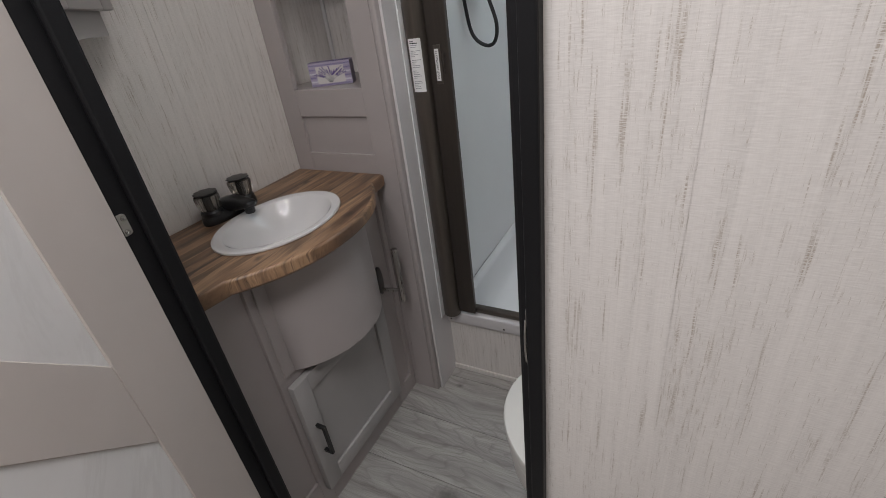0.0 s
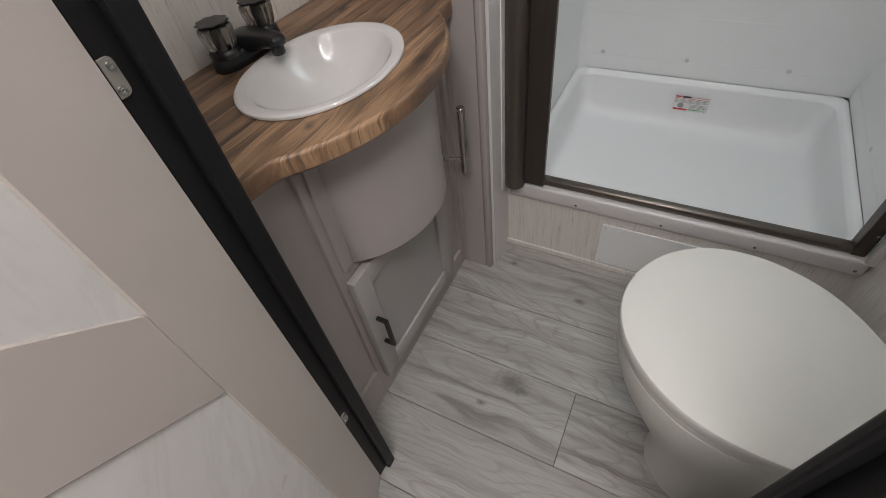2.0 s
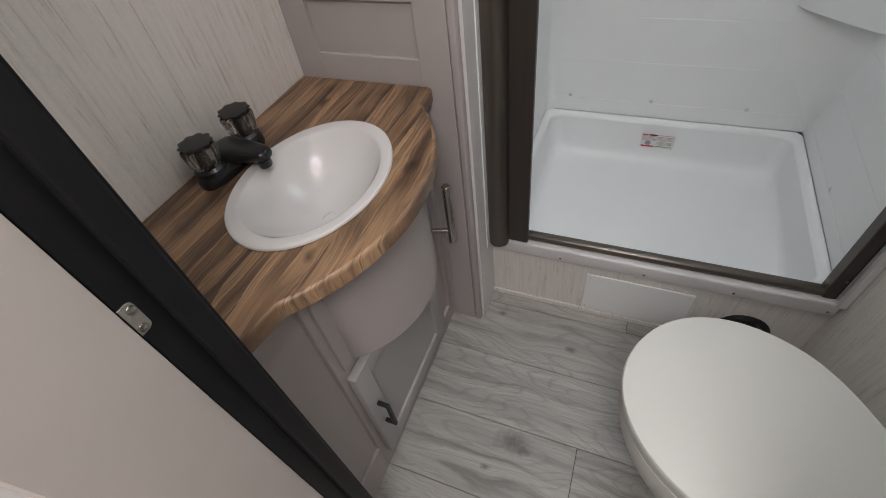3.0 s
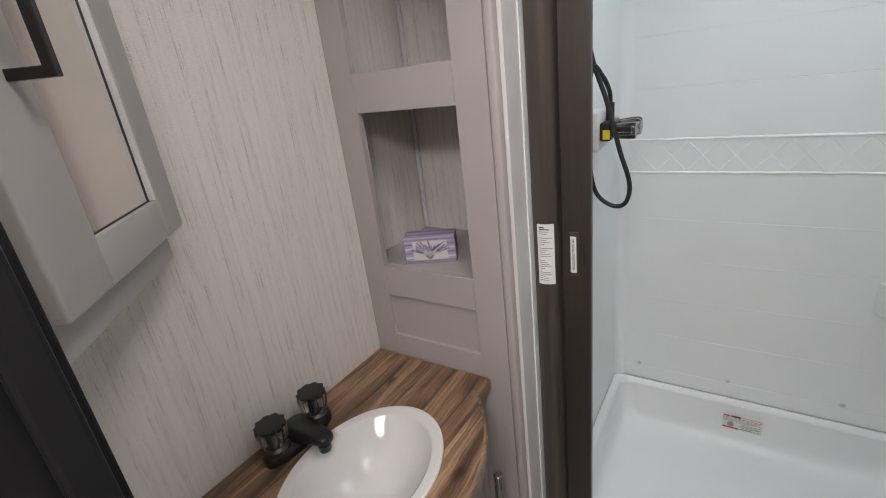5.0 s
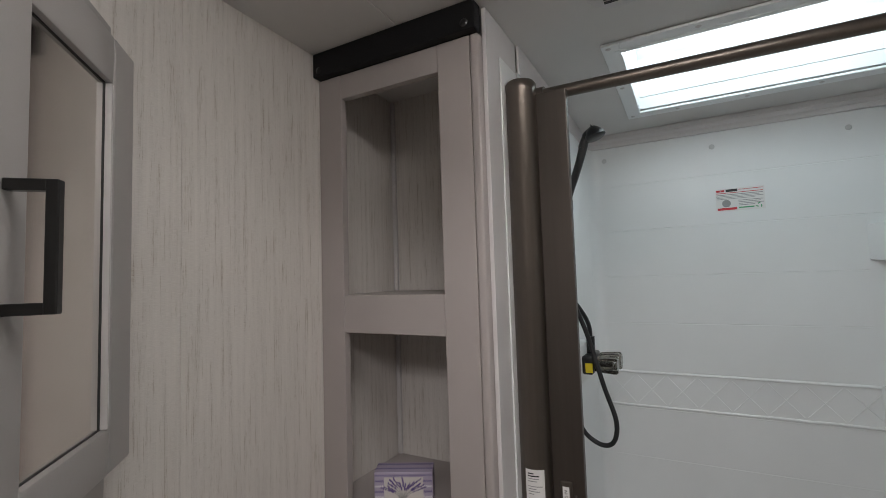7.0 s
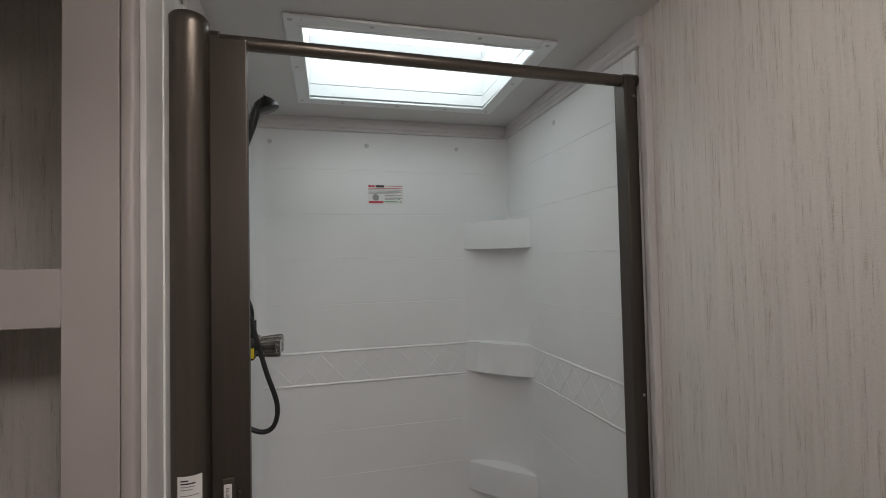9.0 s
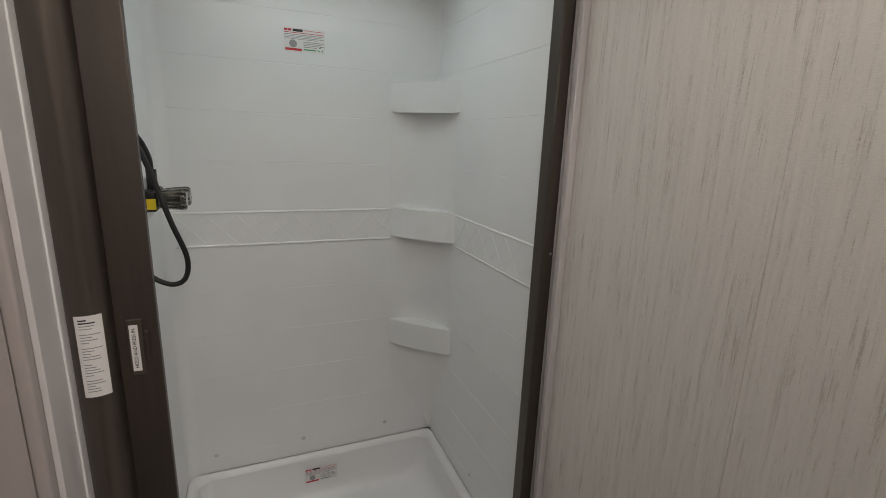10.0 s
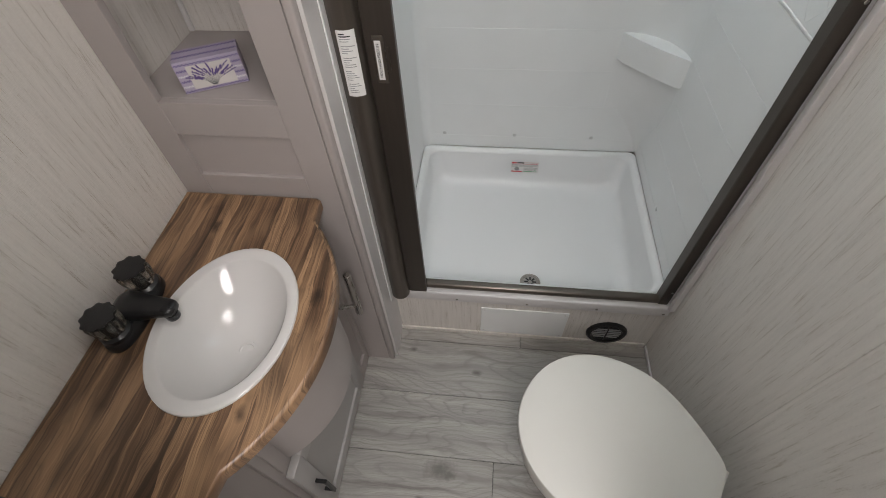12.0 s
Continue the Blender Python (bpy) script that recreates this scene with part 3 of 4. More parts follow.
pan = thing("shower_pan", "white acrylic shower pan with a raised rim", "shower pan")
X0, X1, Y0, Y1 = 0.4085, 1.3157, 0.012, 0.7357
rings = [rounded(X0, X1, Y0, Y1, 0.03, 0.05), rounded(X0, X1, Y0, Y1, 0.03, 0.2835), rounded(X0 + 0.002, X1 - 0.002, Y0 + 0.002, Y1 - 0.002, 0.031, 0.2855),
         rounded(X0 + 0.012, X1 - 0.012, Y0 + 0.008, Y1 - 0.010, 0.036, 0.2868), rounded(X0 + 0.022, X1 - 0.022, Y0 + 0.014, Y1 - 0.018, 0.040, 0.281),
         rounded(X0 + 0.028, X1 - 0.028, Y0 + 0.018, Y1 - 0.023, 0.044, 0.268), rounded(X0 + 0.034, X1 - 0.034, Y0 + 0.022, Y1 - 0.028, 0.055, 0.185), rounded(X0 + 0.038, X1 - 0.038, Y0 + 0.026, Y1 - 0.032, 0.060, 0.155),
         rounded(X0 + 0.046, X1 - 0.046, Y0 + 0.033, Y1 - 0.039, 0.068, 0.133), rounded(X0 + 0.060, X1 - 0.060, Y0 + 0.046, Y1 - 0.052, 0.078, 0.117),
         rounded(X0 + 0.082, X1 - 0.082, Y0 + 0.066, Y1 - 0.072, 0.085, 0.1085), rounded(X0 + 0.115, X1 - 0.115, Y0 + 0.095, Y1 - 0.105, 0.09, 0.1055),
         rounded(X0 + 0.30, X1 - 0.30, Y0 + 0.12, Y1 - 0.28, 0.06, 0.100)]
part("rim", loft(rings[:6], True, False), PAN, pan, "rounded raised rim", smooth=True)
part("basin", loft(rings[5:], False, True), PAN, pan, smooth=True)
drain = thing("shower_drain", "round steel shower drain with slots in the pan", "drain", pose(0.888, 0.155, 0.101))
part("flange", lathe([(0.0, 0.0), (0.040, 0.0), (0.038, 0.003), (0.030, 0.004), (0.028, 0.002), (0.0, 0.002)], 32), STEEL, drain, smooth=True)
for i in range(8):
    a = i * math.pi / 4
    part("slot", box(0.008, 0.023, -0.0028, 0.0028, 0.0022, 0.0032, bm=None), BLACK_PLASTIC, drain).matrix_local = pose(0, 0, 0, 0, 0, math.degrees(a))

# curb below the shower door
walls("wall_curb", [(0.396, EAST, -0.028, 0.008, 0, 0.262)], "wallpapered shower curb front")
curb_cap = solid("curb_trim", box(0.396, EAST - 0.001, -0.041, 0.012, 0.236, 0.287, 0.007, 3), TRIM_WHITE, "white vinyl cap trim along the shower curb", "trim", "structure", smooth=True)
for x in (0.415, 0.62, 0.86, 1.09, 1.305):
    part("screw", lathe([(0.0, 0.0015), (0.003, 0.001), (0.0042, 0.0), (0.0, -0.001)], 12, pose(x, -0.041, 0.252, 90)), CHROME, curb_cap, smooth=True)
solid("baseboard_1", box(0.400, EAST - 0.01, -0.036, -0.0285, 0.0, 0.020, 0.002), PAPER, "thin papered base strip along the shower curb", "baseboard", "structure")
solid("baseboard_2", box(EAST - 0.008, EAST - 0.0005, SOUTH_IN, -0.037, 0.0, 0.014, 0.003), TRIM_WHITE, "thin white base bead along the wall", "baseboard", "structure")
access = solid("access_panel", box(0.706, 1.012, -0.034, -0.0285, 0.026, 0.196, 0.0015), ABS, "plain white rectangular access panel on the curb", "panel")
for x, z in ((0.718, 0.184), (1.0, 0.184), (0.718, 0.038), (1.0, 0.038)):
    part("screw", lathe([(0.0, 0.001), (0.003, 0.0005), (0.0035, 0.0), (0.0, -0.001)], 10, pose(x, -0.034, z, 90)), TRIM_WHITE, access, smooth=True)
vent = thing("floor_vent", "round black plastic heating vent with slats on the curb", "vent", pose(1.163, -0.0285, 0.082, 90))
ring_prof = [(0.050, -0.004), (0.050, 0.006), (0.056, 0.011), (0.066, 0.010), (0.072, 0.004), (0.072, 0.0), (0.060, -0.004)]
part("ring", lathe(ring_prof + [ring_prof[0]], 48), BLACK_PLASTIC, vent, smooth=True)
part("backing", lathe([(0.0, 0.0005), (0.052, 0.0005), (0.052, 0.0015), (0.0, 0.0015)], 32), BLACK, vent)
for i in range(-3, 4):
    y = i * 0.013
    w = math.sqrt(0.050**2 - y * y)
    part("slat", box(-w, w, y - 0.0035, y + 0.0015, 0.003, 0.0065, 0.0006, 1), INK if abs(i) < 3 else BLACK_PLASTIC, vent)
part("bar", box(-0.0025, 0.0025, -0.049, 0.049, 0.005, 0.0075), BLACK_PLASTIC, vent)

# ---- shower door: roller tube, pull rail, frame ----
door_set = thing("shower_door", "bronze retractable shower door rolled into its tube", "shower door")
part("roller_tube", lathe([(0.0, 0.289), (0.026, 0.289), (0.0300, 0.293), (0.0302, 0.30), (0.0302, 1.922), (0.0308, 1.924), (0.0308, 1.938), (0.027, 1.944), (0.0, 1.944)], 40, pose(0.431, -0.050, 0)), BRONZE, door_set, smooth=True)
pull = part("pull_rail", box(0.4605, 0.520, -0.052, -0.036, 0.306, 1.915, 0.002), BRONZE_FLAT, door_set)
part("top_bar", pipe([(0.466, -0.030, 1.918), (1.29, -0.010, 1.918)], 0.0125, 20, 1), BRONZE, door_set, smooth=True)
part("collar", pipe([(0.455, -0.030, 1.918), (0.474, -0.030, 1.918)], 0.0165, 20, 1), BRONZE, door_set, smooth=True)
jamb_r = part("side_channel", box(1.277, 1.308, -0.028, 0.012, 0.289, 1.925, 0.004), BRONZE_FLAT, door_set)
for z in (0.36, 1.235, 1.88):
    part("screw", lathe([(0.0, 0.0015), (0.003, 0.001), (0.004, 0.0), (0.0, -0.001)], 12, pose(1.300, -0.028, z, 90)), CHROME, jamb_r, smooth=True)
part("corner_cap", pipe([(1.285, -0.010, 1.918), (1.315, -0.010, 1.918)], 0.0155, 20, 1), BRONZE, door_set, smooth=True)
part("bottom_track", box(0.462, 1.289, -0.026, 0.004, 0.2872, 0.312, 0.0105, 5), BRONZE, door_set, smooth=True)
grip = part("pull_plate", box(0.476, 0.498, -0.0545, -0.051, 1.083, 1.182, 0.002), BRONZE, door_set)
part("label", box(0.480, 0.492, -0.0555, -0.0543, 1.092, 1.172), LABEL_WHITE, grip, "white instruction label")
lettering("HOLD AND PRESS IN", 0.0074, BLACK_INK, pose(0.486, -0.0557, 1.132, 90, -90, 0), grip)
part("latch", box(0.500, 0.5065, -0.0565, -0.051, 1.108, 1.160, 0.002), BRONZE_FLAT, grip)


def curved_patch(cx, cy, r, a0, a1, z0, z1, thick=0.0004, n=12):
    angles = [radians(a0 + (a1 - a0) * i / n) for i in range(n + 1)]
    ins = [(cx + r * math.cos(a), cy + r * math.sin(a)) for a in angles]
    out = [(cx + (r + thick) * math.cos(a), cy + (r + thick) * math.sin(a)) for a in reversed(angles)]
    return prism(ins + out, z0, z1)


tag = thing("tube_label", "white paper instruction label on the roller tube", "label")
part("paper", curved_patch(0.431, -0.050, 0.0303, 246, 314, 1.069, 1.203), LABEL_WHITE, tag)
rnd = random.Random(9)
for i in range(27):
    if i in (4, 9, 15, 21):
        continue
    z, bold = 1.195 - 0.0045 * i, i < 2
    part("print_line", curved_patch(0.431, -0.050, 0.0308, 256, rnd.uniform(284, 308) if i % 4 else 276, z, z + (0.0021 if bold else 0.0014), 0.0002, 8), BLACK_INK if bold else INK, tag)

# white flange and corner trim beside the stall
solid("trim_7", box(0.394, 0.402, -0.150, 0.012, 0.0, 2.0605, 0.001), TRIM_WHITE, "white panel edge beside the shower door", "trim", "structure")
solid("trim_8", box(0.402, 0.4055, -0.088, 0.010, 0.287, 1.99, 0.0015), ABS, "white acrylic flange of the shower wall", "trim", "structure")
solid("trim_9", box(1.308, EAST - 0.0005, -0.052, -0.036, 0.287, 1.985, 0.002), TRIM_WHITE, "white acrylic edge flange beside the shower frame", "trim", "structure")

# valve, hand shower and hose
valve = thing("shower_valve", "black shower valve with two smoked knobs on a white box", "tap")
part("box_cover", box(STALL - 0.001, 0.446, 0.295, 0.425, 1.275, 1.375, 0.006, 3), ABS, valve, smooth=True)
part("body", box(0.446, 0.474, 0.305, 0.415, 1.300, 1.348, 0.006, 3), BLACK_PLASTIC, valve, smooth=True)
part("warning_label", box(0.455, 0.473, 0.3040, 0.3048, 1.306, 1.330), YELLOW, valve, "small yellow warning label")


def knob_bm(r, h, flutes=10, m=None):
    rings = []
    for z, k in ((0, 0.78), (h * 0.12, 0.86), (h * 0.5, 0.95), (h * 0.82, 1.0), (h * 0.95, 0.96), (h, 0.82)):
        rings.append([(r * k * (1 + 0.07 * math.cos(flutes * a)) * math.cos(a), r * k * (1 + 0.07 * math.cos(flutes * a)) * math.sin(a), z) for a in (2 * math.pi * i / 60 for i in range(60))])
    bm = loft(rings)
    if m is not None:
        bmesh.ops.transform(bm, matrix=m, verts=bm.verts)
    return bm


for y in (0.325, 0.395):
    k = part("knob", knob_bm(0.022, 0.056, 10, pose(0.476, y, 1.325, 0, 90)), SMOKE, valve, "smoked clear knob", smooth=True)
    part("stem", pipe([(0.474, y, 1.325), (0.520, y, 1.325)], 0.007, 12, 1), BLACK_PLASTIC, k, smooth=True)
part("outlet", pipe([(0.460, 0.36, 1.345), (0.460, 0.36, 1.392)], 0.011, 12, 1), BLACK_PLASTIC, valve, smooth=True)
hose = solid("shower_hose", pipe([(0.424, 0.285, 1.700), (0.417, 0.285, 1.60), (0.434, 0.288, 1.50), (0.468, 0.29, 1.40), (0.500, 0.292, 1.28), (0.525, 0.294, 1.195), (0.516, 0.295, 1.143), (0.482, 0.296, 1.134),
                                 (0.440, 0.296, 1.17), (0.424, 0.29, 1.26), (0.424, 0.27, 1.36), (0.436, 0.275, 1.48), (0.452, 0.31, 1.46), (0.460, 0.35, 1.42), (0.460, 0.36, 1.384)], 0.0058, 12, 8),
             RUBBER, "black rubber shower hose hanging in a loop", "hose", smooth=True)
hand = thing("hand_shower", "black hand shower in its wall holder", "shower head")
part("handle", pipe([(0.424, 0.285, 1.690), (0.439, 0.284, 1.76), (0.468, 0.282, 1.84), (0.484, 0.281, 1.890)], [0.008, 0.009, 0.010, 0.0105, 0.011], 14, 6), BLACK_PLASTIC, hand, smooth=True)
part("head", lathe([(0.0, 0.028), (0.010, 0.026), (0.018, 0.018), (0.025, 0.006), (0.026, -0.002), (0.022, -0.005), (0.0, -0.005)], 28, pose(0.514, 0.280, 1.908, 0, -20, 0)), BLACK_PLASTIC, hand, smooth=True)
part("neck", pipe([(0.480, 0.281, 1.882), (0.492, 0.281, 1.910), (0.514, 0.280, 1.927)], [0.011, 0.013, 0.017], 14, 6), BLACK_PLASTIC, hand, smooth=True)
part("holder", box(STALL - 0.001, 0.447, 0.270, 0.300, 1.722, 1.758, 0.006, 3), BLACK_PLASTIC, hand, smooth=True)


def sticker(name, label, m, w, h):
    """White safety sticker with a title bar, text lines, a round mark, a red bar and a green sign."""
    t = thing(name, label, "sticker", m)
    part("paper", box(0, w, -0.0004, 0, 0, h), LABEL_WHITE, t)
    f = -0.0008
    bars = [(0.02, 0.10, 0.86, 0.95, RED), (0.11, 0.19, 0.86, 0.95, RED), (0.22, 0.46, 0.85, 0.96, BLACK_INK), (0.48, 0.97, 0.91, 0.93, RED), (0.02, 0.97, 0.79, 0.815, RED),
            (0.02, 0.97, 0.71, 0.735, INK), (0.02, 0.90, 0.65, 0.67, INK), (0.02, 0.97, 0.59, 0.61, INK), (0.02, 0.80, 0.53, 0.55, INK),
            (0.03, 0.43, 0.05, 0.15, RED), (0.47, 0.97, 0.43, 0.455, INK), (0.47, 0.92, 0.36, 0.385, INK), (0.47, 0.97, 0.29, 0.315, INK), (0.47, 0.80, 0.22, 0.245, INK), (0.47, 0.78, 0.10, 0.15, GREEN)]
    for x0, x1, z0, z1, mt in bars:
        part("print_bar", box(x0 * w, x1 * w, f, f + 0.0003, z0 * h, z1 * h), mt, t)
    part("round_mark", lathe([(0.0, 0.0002), (0.11 * h * 1.5, 0.0002), (0.11 * h * 1.5, -0.0002), (0.0, -0.0002)], 24, pose(0.22 * w, f, 0.34 * h, 90)), INK, t)
    for i in range(3):
        a = radians(90 + 120 * i)
        c = (0.88 * w + 0.05 * w * math.cos(a), 0.17 * h + 0.05 * w * math.sin(a))
        part("green_arrow", box(-0.028 * w, 0.028 * w, f, f + 0.0003, -0.011 * w, 0.011 * w), GREEN, t).matrix_local = Matrix.Translation((c[0], 0, c[1])) @ pose(0, 0, 0, 0, -30 - 120 * i, 0)
    return t


sticker("safety_sticker", "white safety sticker with red and green print on the shower wall", pose(0.786, NORTH - 0.0045, 1.738), 0.126, 0.070)
sticker("pan_sticker", "white safety sticker with red and green print in the shower pan", pose(0.797, 0.7037, 0.172, 3), 0.122, 0.066)

# ---- skylight ----
sky_box = thing("skylight", "white framed skylight with a deep well above the shower", "skylight", kind="structure")
for n_, b in (("well_side", (SX0 - 0.012, SX0, SY0 - 0.012, SY1 + 0.012)), ("well_side", (SX1, SX1 + 0.012, SY0 - 0.012, SY1 + 0.012)), ("well_side", (SX0, SX1, SY0 - 0.012, SY0)), ("well_side", (SX0, SX1, SY1, SY1 + 0.012))):
    part(n_, box(*b, 2.045, 2.0795), DOME, sky_box)
    part(n_, box(*b, 2.0815, 2.23), DOME, sky_box)
part("well_backing", box(SX0 - 0.0125, SX1 + 0.0125, SY1 + 0.0125, SY1 + 0.0135, 2.05, 2.23), DOME, sky_box)
part("well_backing", box(SX0 - 0.0135, SX0 - 0.0125, SY0 - 0.0125, SY1 + 0.0125, 2.05, 2.23), DOME, sky_box)
part("well_backing", box(SX1 + 0.0125, SX1 + 0.0135, SY0 - 0.0125, SY1 + 0.0125, 2.05, 2.23), DOME, sky_box)
# closed panel that emits by itself; no sky light passes it
part("dome", box(SX0 - 0.012, SX1 + 0.012, SY0 - 0.012, SY1 + 0.012, 2.23, 2.24), DOME_GLOW, sky_box, "skylight dome that glows in place of the sky behind it")
FX0, FX1, FY0, FY1 = 0.564, 1.194, 0.102, 0.588
for b in ((FX0, SX0, FY0, FY1), (SX1, FX1, FY0, FY1), (SX0, SX1, FY0, SY0), (SX0, SX1, SY1, FY1)):
    bm = box(*b, 2.050, 2.0565, 0.0015)
    for v in bm.verts:
        v.co.z -= 0.03 * v.co.y
    part("flange", bm, DOME, sky_box)
for x, y in ((0.578, 0.117), (0.75, 0.116), (1.0, 0.116), (1.173, 0.117), (0.578, 0.567), (0.70, 0.568), (0.87, 0.568), (1.03, 0.568), (1.173, 0.567), (0.578, 0.34), (1.173, 0.34)):
    part("screw", lathe([(0.0, -0.002), (0.004, -0.0015), (0.006, 0.0), (0.0, 0.001)], 12, pose(x, y, 2.050 - 0.03 * y)), TRIM_WHITE, sky_box, smooth=True)

# ---- corner shelf cabinet ----
unit = thing("shelf_cabinet", "tall taupe corner cabinet with two open shelf niches", "cabinet")
F0, F1 = UNIT, UNIT + 0.018
NX0, NX1 = 0.064, 0.306
part("stile", box(0.001, NX0, F0, F1, 0.848, 2.008, 0.001, 1), TAUPE, unit)
part("stile", box(NX1, 0.3745, F0, F1, 0.0, 2.008, 0.001, 1), TAUPE, unit)
for z0, z1 in ((1.955, 2.008), (1.452, 1.530), (1.024, 1.100), (0.848, 0.914)):
    part("rail", box(NX0, NX1, F0 + 0.0006, F1, z0, z1, 0.001, 1), TAUPE, unit)
part("lower_filler", box(0.262, NX1 - 0.0005, F0 + 0.0006, F1, 0.0, 0.823), TAUPE, unit)
part("panel", box(NX0 - 0.004, NX1 + 0.004, F0 + 0.009, F0 + 0.014, 0.906, 1.032), TAUPE, unit)
part("side_panel", box(NX1 + 0.002, NX1 + 0.014, F1, 0.1175, 0.0, 2.050), TAUPE, unit)
for z in (1.530, 1.100):
    part("shelf", box(0.001, NX1 + 0.002, F1, 0.1175, z - 0.016, z, 0.001, 1), TAUPE, unit)
for z0, z1 in ((1.101, 1.513), (1.531, 2.049)):
    part("corner_bead", box(0.001, 0.013, 0.107, 0.1175, z0, z1, 0.003), TRIM_WHITE, unit, "thin white corner bead")
part("corner_post", box(0.3755, 0.3938, F0 - 0.003, -0.1328, 0.0, 2.008, 0.005, 3), TAUPE, unit, smooth=True)
valance = thing("valance_strip", "black strip along the top of the shelf cabinet", "trim strip")
bm = box(0.002, 0.394, F0 - 0.020, F0 + 0.012, 2.009, 2.0628, 0.003)
part("strip", bm, BLACK, valance)
for x in (0.02, 0.374):
    part("end_button", lathe([(0.0, 0.003), (0.006, 0.002), (0.008, 0.0), (0.0, -0.001)], 12, pose(x, F0 - 0.020, 2.022, 90)), BLACK_PLASTIC, valance, smooth=True)

tissue = thing("soap_box", "lilac patterned cardboard box with a lavender print on the shelf", "box", pose(0.112, -0.138, 1.1005, 0, 0, 26))
BW, BH, BD = 0.121, 0.064, 0.05
part("carton", box(0, BW, 0, BD, 0, BH, 0.001, 1), LILAC, tissue)
part("front_label", box(0.17 * BW, 0.84 * BW, -0.0008, 0, 0.12 * BH, 0.84 * BH), CARD, tissue, "off-white label with a lavender sprig")


def zigzag(n, length, height, thick):
    bm = bmesh.new()
    for i in range(n):
        a, b, c = i * length / n, (i + 0.5) * length / n, (i + 1) * length / n
        for p, q in (((a, 0), (b, height)), ((b, height), (c, 0))):
            v = [bm.verts.new((p[0], -0.0006, p[1])), bm.verts.new((q[0], -0.0006, q[1])), bm.verts.new((q[0], -0.0006, q[1] + thick)), bm.verts.new((p[0], -0.0006, p[1] + thick))]
            w = [bm.verts.new((u.co.x, 0.0, u.co.z)) for u in v]
            bm.faces.new(v)
            for k in range(4):
                bm.faces.new((v[k], w[k], w[(k + 1) % 4], v[(k + 1) % 4]))
    return bm


for z in (0.86, 0.03):
    part("border", zigzag(17, BW * 0.99, BH * 0.06, BH * 0.025), PURPLE, tissue).location = (0.0005, -0.0002, z * BH)
for k in range(4):
    for x in (0.01, 0.835):
        part("border", zigzag(4, BW * 0.155, BH * 0.06, BH * 0.035), PURPLE if k % 2 else LABEL_WHITE, tissue).location = (x * BW, -0.0002, (0.18 + 0.165 * k) * BH)
part("border", zigzag(17, BW * 0.99, BH * 0.11, BH * 0.045), PURPLE, tissue).matrix_local = pose(0.0005, 0.012, BH + 0.0002, -90)
part("border", zigzag(17, BW * 0.99, BH * 0.11, BH * 0.045), PURPLE, tissue).matrix_local = pose(0.0005, 0.034, BH + 0.0002, -90)
rnd = random.Random(5)
stems, florets = bmesh.new(), bmesh.new()
for i in range(15):
    a = radians(-63 + 9.0 * i)
    x0, z0 = (0.49 + 0.004 * (i - 7)) * BW, 0.15 * BH
    ln = rnd.uniform(0.52, 0.78) * BH * (1.0 if i % 2 else 0.86)
    x1, z1 = x0 + math.sin(a) * ln * 1.25, min(z0 + (0.35 + 0.65 * math.cos(a)) * ln, 0.82 * BH)
    xm, zm = x0 + (x1 - x0) * 0.32, z0 + (z1 - z0) * 0.55
    merge(stems, pipe([(x0, -0.001, z0), (xm, -0.001, zm), (x1, -0.001, z1)], 0.00032, 5, 5))
    for k in range(8):
        u = 0.15 + 0.85 * k / 7
        cx, cz = xm + (x1 - xm) * u + rnd.uniform(-1, 1) * 0.0015, zm + (z1 - zm) * u + rnd.uniform(-1, 1) * 0.0006
        merge(florets, lathe([(0.0, 0.0003), (rnd.uniform(0.0013, 0.0022), 0.0001), (0.0, -0.0002)], 6, pose(cx, -0.0012, cz, 90)))
part("stems", stems, STEM, tissue)
part("florets", florets, PURPLE, tissue)

# ---- vanity ----
vanity = thing("vanity_cabinet", "taupe bathroom vanity cabinet with a curved apron and one door", "cabinet")
FX = 0.294
part("body", box(0.002, FX - 0.0136, -0.832, -0.168, 0.0, 0.70), TAUPE, vanity)
for y0, y1, z0, z1 in ((-0.838, -0.820, 0, 0.824), (-0.700, -0.662, 0, 0.824), (-0.275, -0.238, 0, 0.824), (-0.187, -0.1675, 0, 0.824)):
    part("stile", box(FX - 0.014, FX, y0, y1, z0, z1, 0.001, 1), TAUPE, vanity)
for y0, y1, z0, z1 in ((-0.820, -0.700, 0, 0.125), (-0.820, -0.700, 0.797, 0.824), (-0.662, -0.275, 0, 0.10), (-0.662, -0.275, 0.46, 0.53), (-0.238, -0.187, 0, 0.07), (-0.238, -0.187, 0.785, 0.824)):
    part("rail", box(FX - 0.0136, FX - 0.0006, y0, y1, z0, z1, 0.001, 1), TAUPE, vanity)
for y0, y1 in ((-0.822, -0.698), (-0.240, -0.185)):
    part("recessed_panel", box(FX - 0.0135, FX - 0.0105, y0, y1, 0.06, 0.81), TAUPE, vanity)
# bowed apron under the worktop
n_ap, ya, yb, sag = 28, -0.650, -0.276, 0.098


def bow(y, base, s):
    half = (yb - ya) / 2
    rad = (half * half + s * s) / (2 * s)
    return base + s - rad + math.sqrt(rad * rad - (y - (ya + yb) / 2) ** 2)


